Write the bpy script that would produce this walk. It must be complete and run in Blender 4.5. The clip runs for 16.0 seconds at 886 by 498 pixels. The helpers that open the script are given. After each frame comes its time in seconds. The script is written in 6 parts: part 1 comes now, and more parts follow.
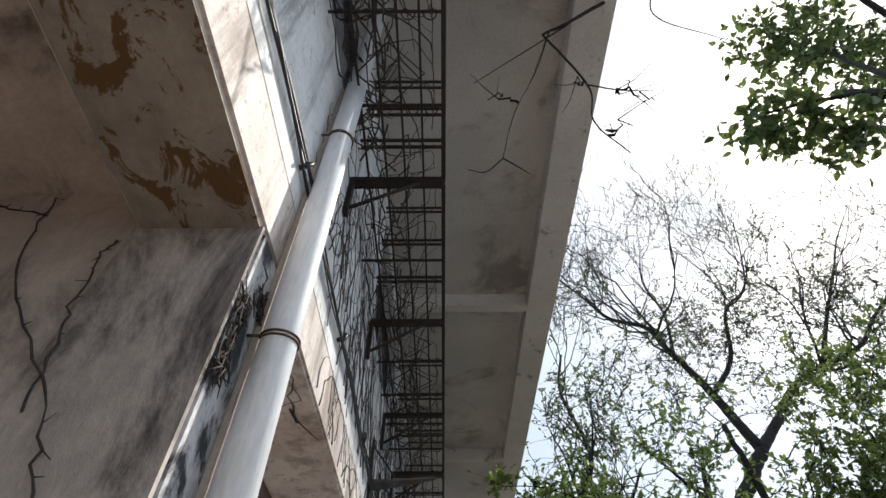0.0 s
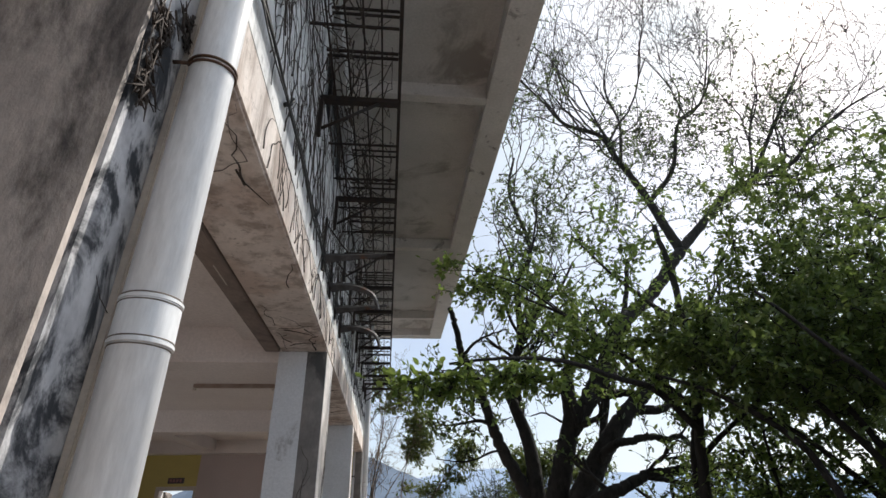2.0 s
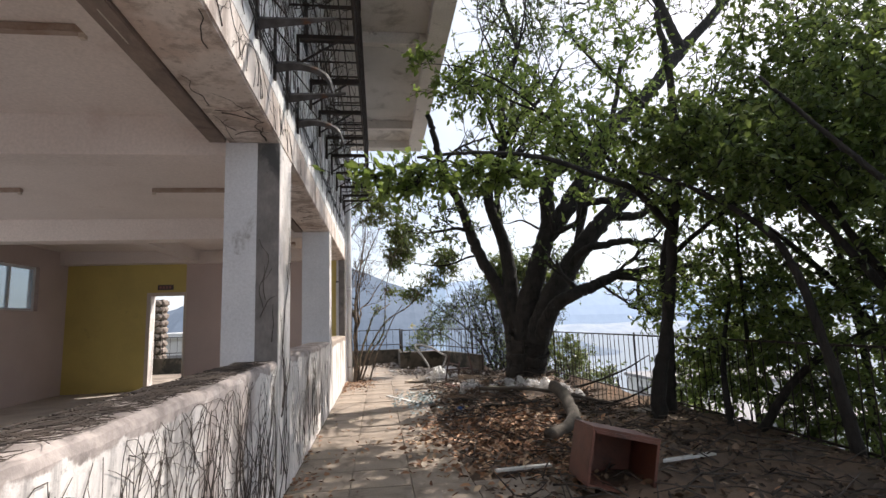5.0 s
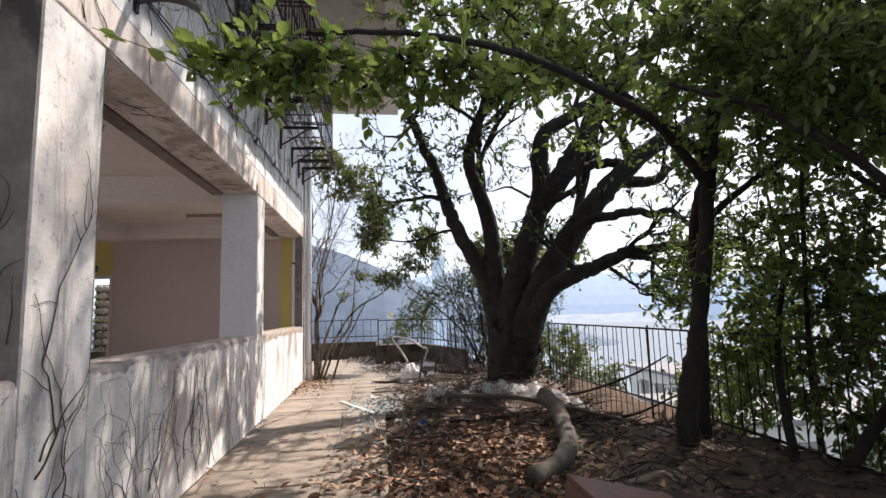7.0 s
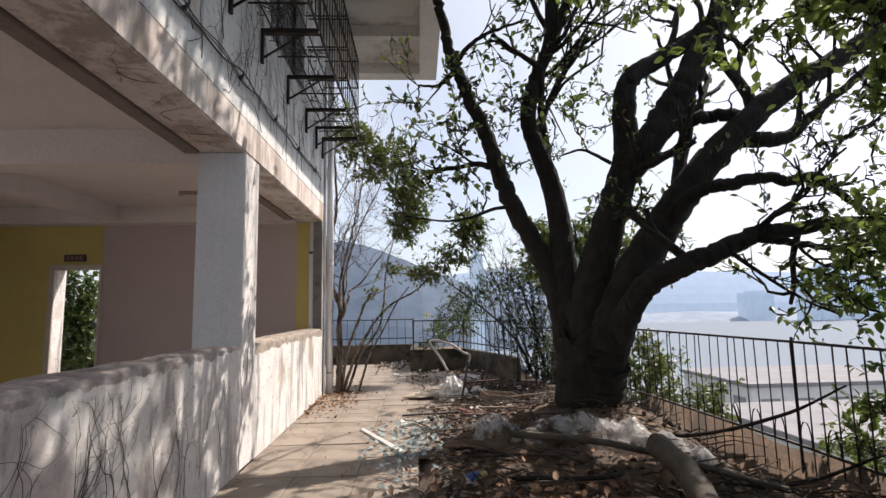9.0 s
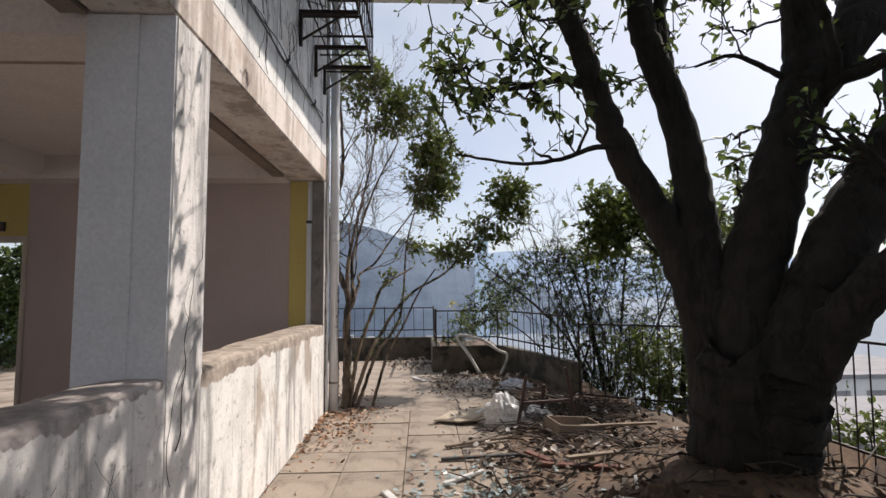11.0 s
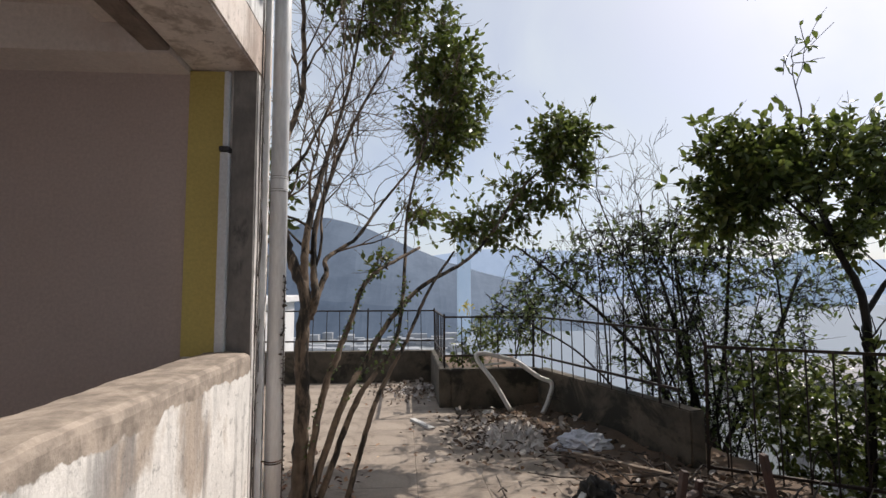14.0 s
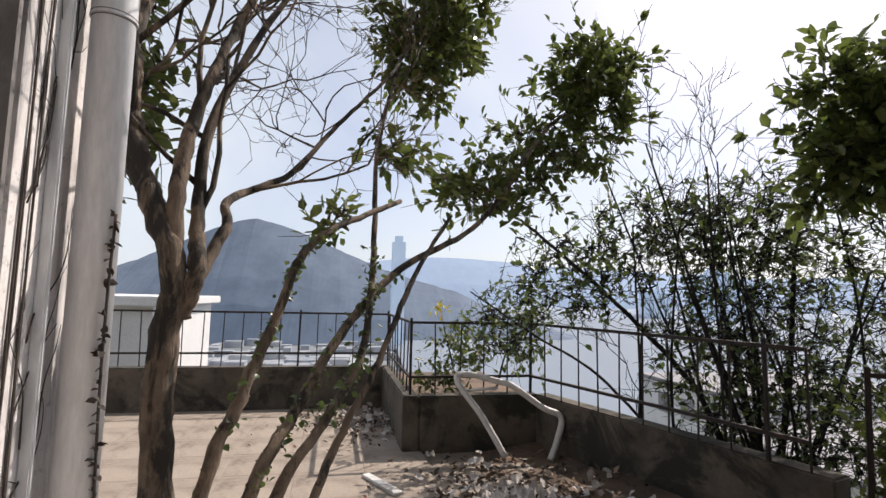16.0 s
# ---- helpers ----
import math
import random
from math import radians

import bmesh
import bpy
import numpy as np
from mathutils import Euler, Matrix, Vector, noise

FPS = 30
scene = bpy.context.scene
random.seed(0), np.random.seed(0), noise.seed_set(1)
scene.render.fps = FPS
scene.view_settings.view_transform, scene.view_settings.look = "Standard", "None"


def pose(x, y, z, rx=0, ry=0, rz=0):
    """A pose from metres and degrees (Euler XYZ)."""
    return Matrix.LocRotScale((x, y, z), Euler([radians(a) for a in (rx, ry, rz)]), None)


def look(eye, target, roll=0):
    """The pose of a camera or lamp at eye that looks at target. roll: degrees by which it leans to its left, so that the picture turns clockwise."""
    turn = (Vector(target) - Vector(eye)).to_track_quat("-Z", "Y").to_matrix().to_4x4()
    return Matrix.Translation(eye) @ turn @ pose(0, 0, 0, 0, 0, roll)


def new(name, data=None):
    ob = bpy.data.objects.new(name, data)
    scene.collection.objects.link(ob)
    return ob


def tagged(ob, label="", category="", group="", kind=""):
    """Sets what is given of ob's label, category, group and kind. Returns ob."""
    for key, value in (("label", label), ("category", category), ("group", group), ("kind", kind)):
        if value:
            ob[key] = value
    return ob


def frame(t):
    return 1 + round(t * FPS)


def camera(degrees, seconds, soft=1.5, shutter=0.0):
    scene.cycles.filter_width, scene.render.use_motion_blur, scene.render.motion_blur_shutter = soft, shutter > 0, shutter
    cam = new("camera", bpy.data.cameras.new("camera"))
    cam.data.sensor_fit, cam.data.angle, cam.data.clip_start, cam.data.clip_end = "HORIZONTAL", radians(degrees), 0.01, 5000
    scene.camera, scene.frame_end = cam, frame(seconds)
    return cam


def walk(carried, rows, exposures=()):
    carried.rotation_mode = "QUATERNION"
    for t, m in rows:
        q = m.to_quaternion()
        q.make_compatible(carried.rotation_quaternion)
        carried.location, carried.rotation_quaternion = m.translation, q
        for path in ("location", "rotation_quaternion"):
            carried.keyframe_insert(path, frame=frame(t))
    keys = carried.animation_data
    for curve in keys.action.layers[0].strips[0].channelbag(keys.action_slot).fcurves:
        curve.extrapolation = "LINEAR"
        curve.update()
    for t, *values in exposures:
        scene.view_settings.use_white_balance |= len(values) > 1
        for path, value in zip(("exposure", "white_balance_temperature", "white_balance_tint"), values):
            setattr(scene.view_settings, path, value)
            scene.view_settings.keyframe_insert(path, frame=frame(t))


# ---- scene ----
cam = camera(82.0, 16.0)
PATH = [
    (0, (0.545, -2.484, 1.502), (0.552, -1.185, 3.023), -0.4),
    (0.5, (0.542, -2.431, 1.492), (0.608, -1.029, 2.916), -0.7),
    (1, (0.543, -2.379, 1.484), (0.657, -0.856, 2.776), -0.9),
    (1.5, (0.545, -2.349, 1.466), (0.703, -0.697, 2.582), -1.0),
    (2, (0.547, -2.319, 1.437), (0.742, -0.56, 2.368), -1.3),
    (2.5, (0.555, -2.304, 1.417), (0.777, -0.472, 2.188), -1.5),
    (3, (0.555, -2.269, 1.389), (0.793, -0.386, 2.017), -1.8),
    (3.5, (0.566, -2.275, 1.356), (0.813, -0.354, 1.853), -1.8),
    (4, (0.599, -2.267, 1.337), (0.851, -0.32, 1.719), -1.8),
    (4.5, (0.661, -2.173, 1.331), (0.917, -0.214, 1.643), -1.8),
    (4.7, (0.689, -2.056, 1.323), (0.944, -0.094, 1.614), -1.9),
    (6.8, (1.4, -0.349, 1.275), (1.649, 1.62, 1.524), -2.0),
    (7, (1.454, -0.152, 1.282), (1.703, 1.818, 1.52), -1.7),
    (7.5, (1.531, 0.297, 1.302), (1.731, 2.272, 1.539), -1.5),
    (8, (1.524, 0.773, 1.327), (1.684, 2.752, 1.563), -1.3),
    (8.5, (1.581, 1.239, 1.335), (1.721, 3.221, 1.569), -1.2),
    (9, (1.514, 1.654, 1.329), (1.615, 3.638, 1.561), -1.1),
    (9.5, (1.398, 2.162, 1.35), (1.489, 4.147, 1.576), -1.0),
    (9.7, (1.407, 2.355, 1.356), (1.489, 4.343, 1.567), -1.4),
    (11.8, (0.969, 4.632, 1.461), (1.055, 6.623, 1.622), -0.2),
    (12, (0.956, 4.816, 1.462), (1.045, 6.807, 1.626), -0.3),
    (12.5, (0.982, 5.307, 1.455), (1.082, 7.298, 1.618), -0.4),
    (13, (0.918, 5.761, 1.426), (1.031, 7.751, 1.59), -0.4),
    (13.5, (0.889, 6.259, 1.388), (1.024, 8.248, 1.553), -0.4),
    (14, (0.886, 6.715, 1.424), (1.044, 8.703, 1.577), -0.1),
    (14.5, (0.759, 7.197, 1.452), (0.965, 9.181, 1.596), 0.2),
    (15, (0.74, 7.646, 1.419), (1.002, 9.623, 1.561), 0.3),
    (15.5, (0.745, 8.105, 1.389), (1.064, 10.074, 1.535), 0.5),
    (16, (0.722, 8.534, 1.297), (1.134, 10.482, 1.484), 1.3),
]
walk(cam, [(t, look(eye, target, roll)) for t, eye, target, roll in PATH],
     exposures=[(0.0, 0.3, 6500, 8), (1.5, 0.15, 6500, 9), (3.5, 0.35, 6700, 12), (4.5, 0.54, 6800, 13), (7.0, 0.56, 6800, 15), (8.5, 0.38, 6800, 15), (9.5, 0.13, 6800, 15), (12.5, -0.13, 6700, 13), (13.0, -0.24, 6700, 13), (13.5, -0.2, 6700, 13), (14.5, -0.04, 6700, 13), (16.0, 0.08, 6800, 15)])

# world, sun ------------------------------------------------------------
SUN_EL, SUN_AZ = 48.0, 54.4          # degrees up; degrees from +y towards +x
world = bpy.data.worlds.new("sky")
scene.world = world
world.use_nodes = True
wn = world.node_tree.nodes
sky = wn.new("ShaderNodeTexSky")
sky.sky_type, sky.sun_disc = "NISHITA", False
sky.sun_elevation, sky.sun_rotation = radians(SUN_EL), radians(SUN_AZ)
sky.air_density, sky.dust_density, sky.ozone_density = 0.75, 2.2, 1.5
wn["Background"].inputs[1].default_value = 0.15
# thin white cloud over the blue
cloud = wn.new("ShaderNodeTexNoise")
cloud.inputs["Scale"].default_value, cloud.inputs["Detail"].default_value, cloud.inputs["Distortion"].default_value = 2.6, 7.0, 0.4
spread = wn.new("ShaderNodeMapRange")
spread.inputs[1].default_value, spread.inputs[2].default_value, spread.inputs[3].default_value, spread.inputs[4].default_value = 0.38, 0.68, 0.38, 0.9
haze = wn.new("ShaderNodeMix")
haze.data_type = "RGBA"
haze.inputs[7].default_value = (5.2, 5.85, 6.4, 1)
where = wn.new("ShaderNodeTexCoord")
world.node_tree.links.new(where.outputs["Generated"], cloud.inputs["Vector"])
world.node_tree.links.new(cloud.outputs[0], spread.inputs[0])
world.node_tree.links.new(spread.outputs[0], haze.inputs[0])
world.node_tree.links.new(sky.outputs[0], haze.inputs[6])
world.node_tree.links.new(haze.outputs[2], wn["Background"].inputs[0])
sun_data = bpy.data.lights.new("sun", "SUN")
sun_data.energy, sun_data.angle, sun_data.color = 4.9, radians(0.6), (1.0, 0.95, 0.87)
sun = new("sun", sun_data)
sv = Vector((math.cos(radians(SUN_EL)) * math.sin(radians(SUN_AZ)), math.cos(radians(SUN_EL)) * math.cos(radians(SUN_AZ)), math.sin(radians(SUN_EL))))
sun.matrix_world = look(sv * 60, (0, 0, 0))

# materials -------------------------------------------------------------
def ramp(nt, fac, stops):
    r = nt.nodes.new("ShaderNodeValToRGB")
    els = r.color_ramp.elements
    while len(els) < len(stops):
        els.new(0.5)
    for e, (p, c) in zip(els, stops):
        e.position, e.color = p, (*c, 1) if len(c) == 3 else c
    nt.links.new(fac, r.inputs[0])
    return r.outputs[0]


def tex(nt, scale, detail=6.0, rough=0.6, stretch=(1, 1, 1), dist=0.0):
    co = nt.nodes.new("ShaderNodeTexCoord")
    mp = nt.nodes.new("ShaderNodeMapping")
    mp.inputs["Scale"].default_value = stretch
    nz = nt.nodes.new("ShaderNodeTexNoise")
    nz.inputs["Scale"].default_value, nz.inputs["Detail"].default_value = scale, detail
    nz.inputs["Roughness"].default_value, nz.inputs["Distortion"].default_value = rough, dist
    nt.links.new(co.outputs["Object"], mp.inputs[0])
    nt.links.new(mp.outputs[0], nz.inputs["Vector"])
    return nz.outputs[0]


def mixc(nt, fac, a, b, mode="MIX"):
    m = nt.nodes.new("ShaderNodeMix")
    m.data_type, m.blend_type = "RGBA", mode
    for k, v in ((0, fac), (6, a), (7, b)):
        if isinstance(v, (int, float)):
            m.inputs[k].default_value = v
        elif isinstance(v, tuple):
            m.inputs[k].default_value = (*v, 1)
        else:
            nt.links.new(v, m.inputs[k])
    return m.outputs[2]


def thresh(nt, fac, lo, hi):
    m = nt.nodes.new("ShaderNodeMapRange")
    m.interpolation_type = "SMOOTHSTEP"
    m.inputs[1].default_value, m.inputs[2].default_value = lo, hi
    nt.links.new(fac, m.inputs[0])
    return m.outputs[0]


def fresh(name):
    m = bpy.data.materials.new(name)
    m.use_nodes = True
    return m, m.node_tree, m.node_tree.nodes["Principled BSDF"]


def bump(nt, bsdf, height, strength, distance=0.01):
    b = nt.nodes.new("ShaderNodeBump")
    b.inputs["Strength"].default_value, b.inputs["Distance"].default_value = strength, distance
    nt.links.new(height, b.inputs["Height"])
    nt.links.new(b.outputs[0], bsdf.inputs["Normal"])


def surf(name, c1, c2, scale=4.0, rough=0.8, bmp=0.3, fine=60.0, stain=None, stain_scale=1.5, lo=0.55, hi=0.7, stretch=(1, 1, 1), metal=0.0, amount=1.0, per_piece=0.0, deep=0.01):
    """Two-tone base at one scale, finer grain over it, and stains with a shape of their own."""
    m, nt, b = fresh(name)
    col = mixc(nt, thresh(nt, tex(nt, scale), 0.3, 0.7), c1, c2)
    g = tex(nt, fine, 4, 0.7, stretch)
    col = mixc(nt, 0.35, col, ramp(nt, g, [(0.25, (0.35, 0.35, 0.35)), (0.7, (1, 1, 1))]), "MULTIPLY")
    if stain:
        f = thresh(nt, tex(nt, stain_scale, 9, 0.68, stretch, 0.6), lo, hi)
        k = nt.nodes.new("ShaderNodeMath")
        k.operation = "MULTIPLY"
        k.inputs[1].default_value = amount
        nt.links.new(f, k.inputs[0])
        col = mixc(nt, k.outputs[0], col, stain)
    if per_piece:
        oi = nt.nodes.new("ShaderNodeObjectInfo")
        col = mixc(nt, per_piece, col, ramp(nt, oi.outputs["Random"], [(0, (0.45, 0.42, 0.4)), (1, (1, 1, 1))]), "MULTIPLY")
    nt.links.new(col, b.inputs["Base Color"])
    b.inputs["Roughness"].default_value, b.inputs["Metallic"].default_value = rough, metal
    if bmp:
        bump(nt, b, g, bmp, deep)
    return m


def plaster(name, paint, cement, dark, cement_line=None, clean=0.0):
    """Old painted plaster: paint, patches worn to cement, dark run-down streaks; below cement_line +- noise it is painted, above bare."""
    m, nt, b = fresh(name)
    big = tex(nt, 1.3, 8, 0.62, (1, 1, 0.6), 0.3)
    fine = tex(nt, 38, 5, 0.7)
    col = mixc(nt, thresh(nt, tex(nt, 3.0, 6), 0.35, 0.7), paint, tuple(0.82 * c for c in paint))
    col = mixc(nt, thresh(nt, big, 0.50 + 2 * clean, 0.60 + 2 * clean), col, cement)
    streak = tex(nt, 2.2, 9, 0.68, (2.2, 2.2, 0.28), 0.2)
    s = nt.nodes.new("ShaderNodeMath")
    s.operation = "MULTIPLY"
    s.inputs[1].default_value = 0.75
    nt.links.new(thresh(nt, streak, 0.47 + clean, 0.62 + clean), s.inputs[0])
    col = mixc(nt, s.outputs[0], col, dark)
    spots = thresh(nt, tex(nt, 16, 8, 0.75), 0.54, 0.66)
    k = nt.nodes.new("ShaderNodeMath")
    k.operation = "MULTIPLY"
    k.inputs[1].default_value = 0.6
    nt.links.new(spots, k.inputs[0])
    col = mixc(nt, k.outputs[0], col, tuple(0.7 * c for c in dark))
    if cement_line is not None:
        co = nt.nodes.new("ShaderNodeTexCoord")
        sp = nt.nodes.new("ShaderNodeSeparateXYZ")
        nt.links.new(co.outputs["Object"], sp.inputs[0])
        a = nt.nodes.new("ShaderNodeMath")
        a.operation = "MULTIPLY_ADD"
        a.inputs[1].default_value = 0.22
        nt.links.new(tex(nt, 3.5, 6, 0.6), a.inputs[0])
        nt.links.new(sp.outputs[2], a.inputs[2])
        bare = mixc(nt, thresh(nt, tex(nt, 9, 6), 0.35, 0.65), cement, tuple(0.55 * c for c in cement))
        col = mixc(nt, thresh(nt, a.outputs[0], cement_line + 0.105, cement_line + 0.115), col, bare)
    col = mixc(nt, 0.25, col, ramp(nt, fine, [(0.25, (0.4, 0.4, 0.4)), (0.65, (1, 1, 1))]), "MULTIPLY")
    nt.links.new(col, b.inputs["Base Color"])
    b.inputs["Roughness"].default_value = 0.9
    h = nt.nodes.new("ShaderNodeMath")
    h.operation = "ADD"
    nt.links.new(big, h.inputs[0])
    nt.links.new(fine, h.inputs[1])
    bump(nt, b, h.outputs[0], 0.35, 0.012)
    return m


def leaf_mat(name, c1, c2, c3, trans=0.45):
    """Leaves that vary one by one, let light through and shine a little."""
    m, nt, b = fresh(name)
    geo = nt.nodes.new("ShaderNodeNewGeometry")
    col = ramp(nt, geo.outputs["Random Per Island"], [(0.0, c1), (0.55, c2), (1.0, c3)])
    nt.links.new(col, b.inputs["Base Color"])
    b.inputs["Roughness"].default_value = 0.38
    tr = nt.nodes.new("ShaderNodeBsdfTranslucent")
    bright = mixc(nt, 0.6, col, (0.34, 0.44, 0.11), "MIX")
    nt.links.new(bright, tr.inputs[0])
    mx = nt.nodes.new("ShaderNodeMixShader")
    mx.inputs[0].default_value = trans
    nt.links.new(b.outputs[0], mx.inputs[1])
    nt.links.new(tr.outputs[0], mx.inputs[2])
    nt.links.new(mx.outputs[0], nt.nodes["Material Output"].inputs[0])
    return m


M_WALL = plaster("stained_white_plaster", (0.85, 0.81, 0.79), (0.62, 0.57, 0.54), (0.2, 0.195, 0.2), None, 0.03)
M_SILLWALL = plaster("parapet_plaster", (0.86, 0.83, 0.80), (0.46, 0.385, 0.325), (0.22, 0.21, 0.21), 0.95, 0.03)
M_SILLTOP = plaster("parapet_plaster_vined", (0.84, 0.80, 0.78), (0.50, 0.44, 0.42), (0.21, 0.20, 0.20), 1.0, 0.02)
M_UPPER = plaster("upper_plaster", (0.86, 0.86, 0.86), (0.64, 0.59, 0.56), (0.26, 0.26, 0.27), None, 0.03)
M_FASCIA = plaster("fascia_plaster", (0.82, 0.74, 0.69), (0.64, 0.53, 0.47), (0.33, 0.26, 0.22), None, 0.0)
M_PIERDARK = surf("blackened_pier_plaster", (0.70, 0.69, 0.70), (0.42, 0.42, 0.44), 9, 0.9, 0.5, 45, (0.04, 0.043, 0.05), 6.0, 0.46, 0.58, (1, 1, 0.6))
M_JAMB = surf("jamb_cement", (0.27, 0.25, 0.24), (0.17, 0.16, 0.155), 5, 0.9, 0.3, 50, (0.07, 0.07, 0.07), 3.0, 0.54, 0.66, (1, 1, 0.4))
M_INNER = surf("grey_inner_paint", (0.74, 0.75, 0.78), (0.66, 0.67, 0.70), 2, 0.85, 0.15, 50, (0.24, 0.23, 0.23), 2.0, 0.62, 0.75)
M_CROSS = surf("stained_cross_wall", (0.70, 0.61, 0.54), (0.52, 0.45, 0.405), 5, 0.9, 0.5, 45, (0.16, 0.135, 0.12), 2.2, 0.49, 0.70, (1, 1, 0.6))
M_PIERSIDE = surf("mould_black_plaster", (0.62, 0.54, 0.49), (0.44, 0.385, 0.35), 5, 0.9, 0.5, 45, (0.07, 0.062, 0.06), 2.6, 0.48, 0.68, (1, 1, 0.5))
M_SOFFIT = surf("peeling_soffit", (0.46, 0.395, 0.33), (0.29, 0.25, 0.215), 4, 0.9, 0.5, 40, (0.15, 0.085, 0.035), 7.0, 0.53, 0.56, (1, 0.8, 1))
M_CEIL = surf("pinkish_ceiling_paint", (0.80, 0.72, 0.68), (0.74, 0.66, 0.62), 1.2, 0.9, 0.15, 40, (0.60, 0.50, 0.46), 1.3, 0.55, 0.75)
M_PINK = surf("dusty_pink_wall_paint", (0.56, 0.46, 0.43), (0.50, 0.41, 0.38), 1.0, 0.85, 0.12, 50, (0.42, 0.34, 0.32), 1.2, 0.6, 0.8)
M_YELLOW = surf("yellow_wall_paint", (0.62, 0.50, 0.16), (0.54, 0.43, 0.14), 1.5, 0.7, 0.12, 50, (0.34, 0.28, 0.10), 1.6, 0.6, 0.75)
M_EAVE = surf("eave_concrete", (0.72, 0.68, 0.65), (0.60, 0.57, 0.545), 1.2, 0.9, 0.25, 40, (0.32, 0.29, 0.27), 1.1, 0.5, 0.68)
M_EAVE_EDGE = surf("eave_edge_concrete", (0.82, 0.77, 0.73), (0.72, 0.67, 0.63), 3, 0.9, 0.35, 35, (0.30, 0.26, 0.24), 3.5, 0.58, 0.68)
M_SLAB = surf("paving_concrete", (0.385, 0.32, 0.262), (0.255, 0.21, 0.172), 1.3, 0.9, 0.35, 45, (0.16, 0.125, 0.10), 1.7, 0.44, 0.60, per_piece=0.10)
M_BED = surf("joint_dirt", (0.30, 0.24, 0.19), (0.22, 0.18, 0.145), 8, 0.95, 0.5, 50)
# base tone darkened for front faces that stand in shade; blotches are stains
M_KERB = surf("shade_dark_parapet_concrete", (0.145, 0.12, 0.092), (0.07, 0.06, 0.048), 3, 0.95, 0.5, 40, (0.03, 0.028, 0.022), 2.2, 0.46, 0.60)
M_IRON = surf("rusty_black_iron", (0.022, 0.02, 0.02), (0.05, 0.032, 0.024), 20, 0.6, 0.2, 120, metal=0.4)
M_IRONGREY = surf("dull_grey_steel", (0.10, 0.10, 0.105), (0.05, 0.048, 0.05), 12, 0.55, 0.2, 90, (0.10, 0.05, 0.03), 5, 0.6, 0.7, metal=0.6)
M_PVC = surf("weathered_white_pvc", (0.90, 0.91, 0.93), (0.84, 0.85, 0.87), 2, 0.35, 0.06, 30, (0.30, 0.23, 0.18), 5.0, 0.62, 0.74, (2, 2, 0.35), 0.0, 0.8)
M_BEIGE = surf("beige_conduit", (0.62, 0.54, 0.46), (0.52, 0.45, 0.39), 6, 0.6, 0.1, 60)
M_WIRE = surf("black_cable", (0.012, 0.012, 0.012), (0.03, 0.03, 0.03), 20, 0.5, 0.1, 90)
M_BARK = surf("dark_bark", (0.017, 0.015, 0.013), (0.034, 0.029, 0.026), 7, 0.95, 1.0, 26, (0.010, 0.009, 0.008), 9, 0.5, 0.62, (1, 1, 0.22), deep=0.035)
M_BARKTAN = surf("tan_bark", (0.26, 0.19, 0.135), (0.13, 0.095, 0.07), 9, 0.9, 1.0, 40, (0.03, 0.025, 0.02), 11, 0.46, 0.58, (1, 1, 0.22))
M_LEAF = leaf_mat("camphor_leaf", (0.06, 0.115, 0.028), (0.11, 0.185, 0.04), (0.18, 0.235, 0.06), 0.52)
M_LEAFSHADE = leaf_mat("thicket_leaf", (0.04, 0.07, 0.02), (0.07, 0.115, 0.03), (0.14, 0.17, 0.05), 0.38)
M_LEAFDARK = leaf_mat("dark_evergreen_leaf", (0.03, 0.06, 0.02), (0.055, 0.095, 0.028), (0.10, 0.13, 0.045), 0.24)
M_LEAFOLIVE = leaf_mat("olive_leaf", (0.045, 0.07, 0.016), (0.075, 0.105, 0.022), (0.14, 0.14, 0.035), 0.24)
M_LEAFYEL = leaf_mat("yellow_leaf", (0.55, 0.42, 0.02), (0.7, 0.5, 0.03), (0.6, 0.45, 0.05), 0.3)
# near-black: shade of the unlit upper rooms as colour; also a dark bag
M_DARK = surf("room_shade_and_black", (0.03, 0.03, 0.03), (0.05, 0.048, 0.045), 3, 0.9, 0.1, 30)

# builders --------------------------------------------------------------
def box(bm, x0, y0, z0, x1, y1, z1):
    vs = [bm.verts.new((x, y, z)) for x in (x0, x1) for y in (y0, y1) for z in (z0, z1)]
    for f in ((0, 1, 3, 2), (4, 6, 7, 5), (0, 4, 5, 1), (2, 3, 7, 6), (0, 2, 6, 4), (1, 5, 7, 3)):
        bm.faces.new([vs[i] for i in f])
    return vs


def finish(bm, bevel=0.0, seg=2):
    bmesh.ops.recalc_face_normals(bm, faces=bm.faces)
    if bevel:
        bmesh.ops.bevel(bm, geom=list(bm.edges), offset=bevel, segments=seg, affect="EDGES", clamp_overlap=True)
    return bm


def boxes(*dims, bevel=0.0):
    bm = bmesh.new()
    for d in dims:
        box(bm, *d)
    return finish(bm, bevel)


def to_mesh(name, bm, mat, smooth=False):
    me = bpy.data.meshes.new(name)
    bm.to_mesh(me)
    bm.free()
    me.materials.append(mat)
    if smooth:
        me.shade_smooth()
    return me


def part(name, bm, mat, parent=None, label="", smooth=False):
    ob = new(name, to_mesh(name, bm, mat, smooth))
    ob.parent = parent
    return tagged(ob, label)


def thing(name, loc, label, category, group="", kind=""):
    ob = new(name)
    ob.location = loc
    ob.empty_display_size = 0.1
    return tagged(ob, label, category, group, kind)


def structure(name, bm, mat, label, category):
    return tagged(part(name, bm, mat), label, category, "", "structure")


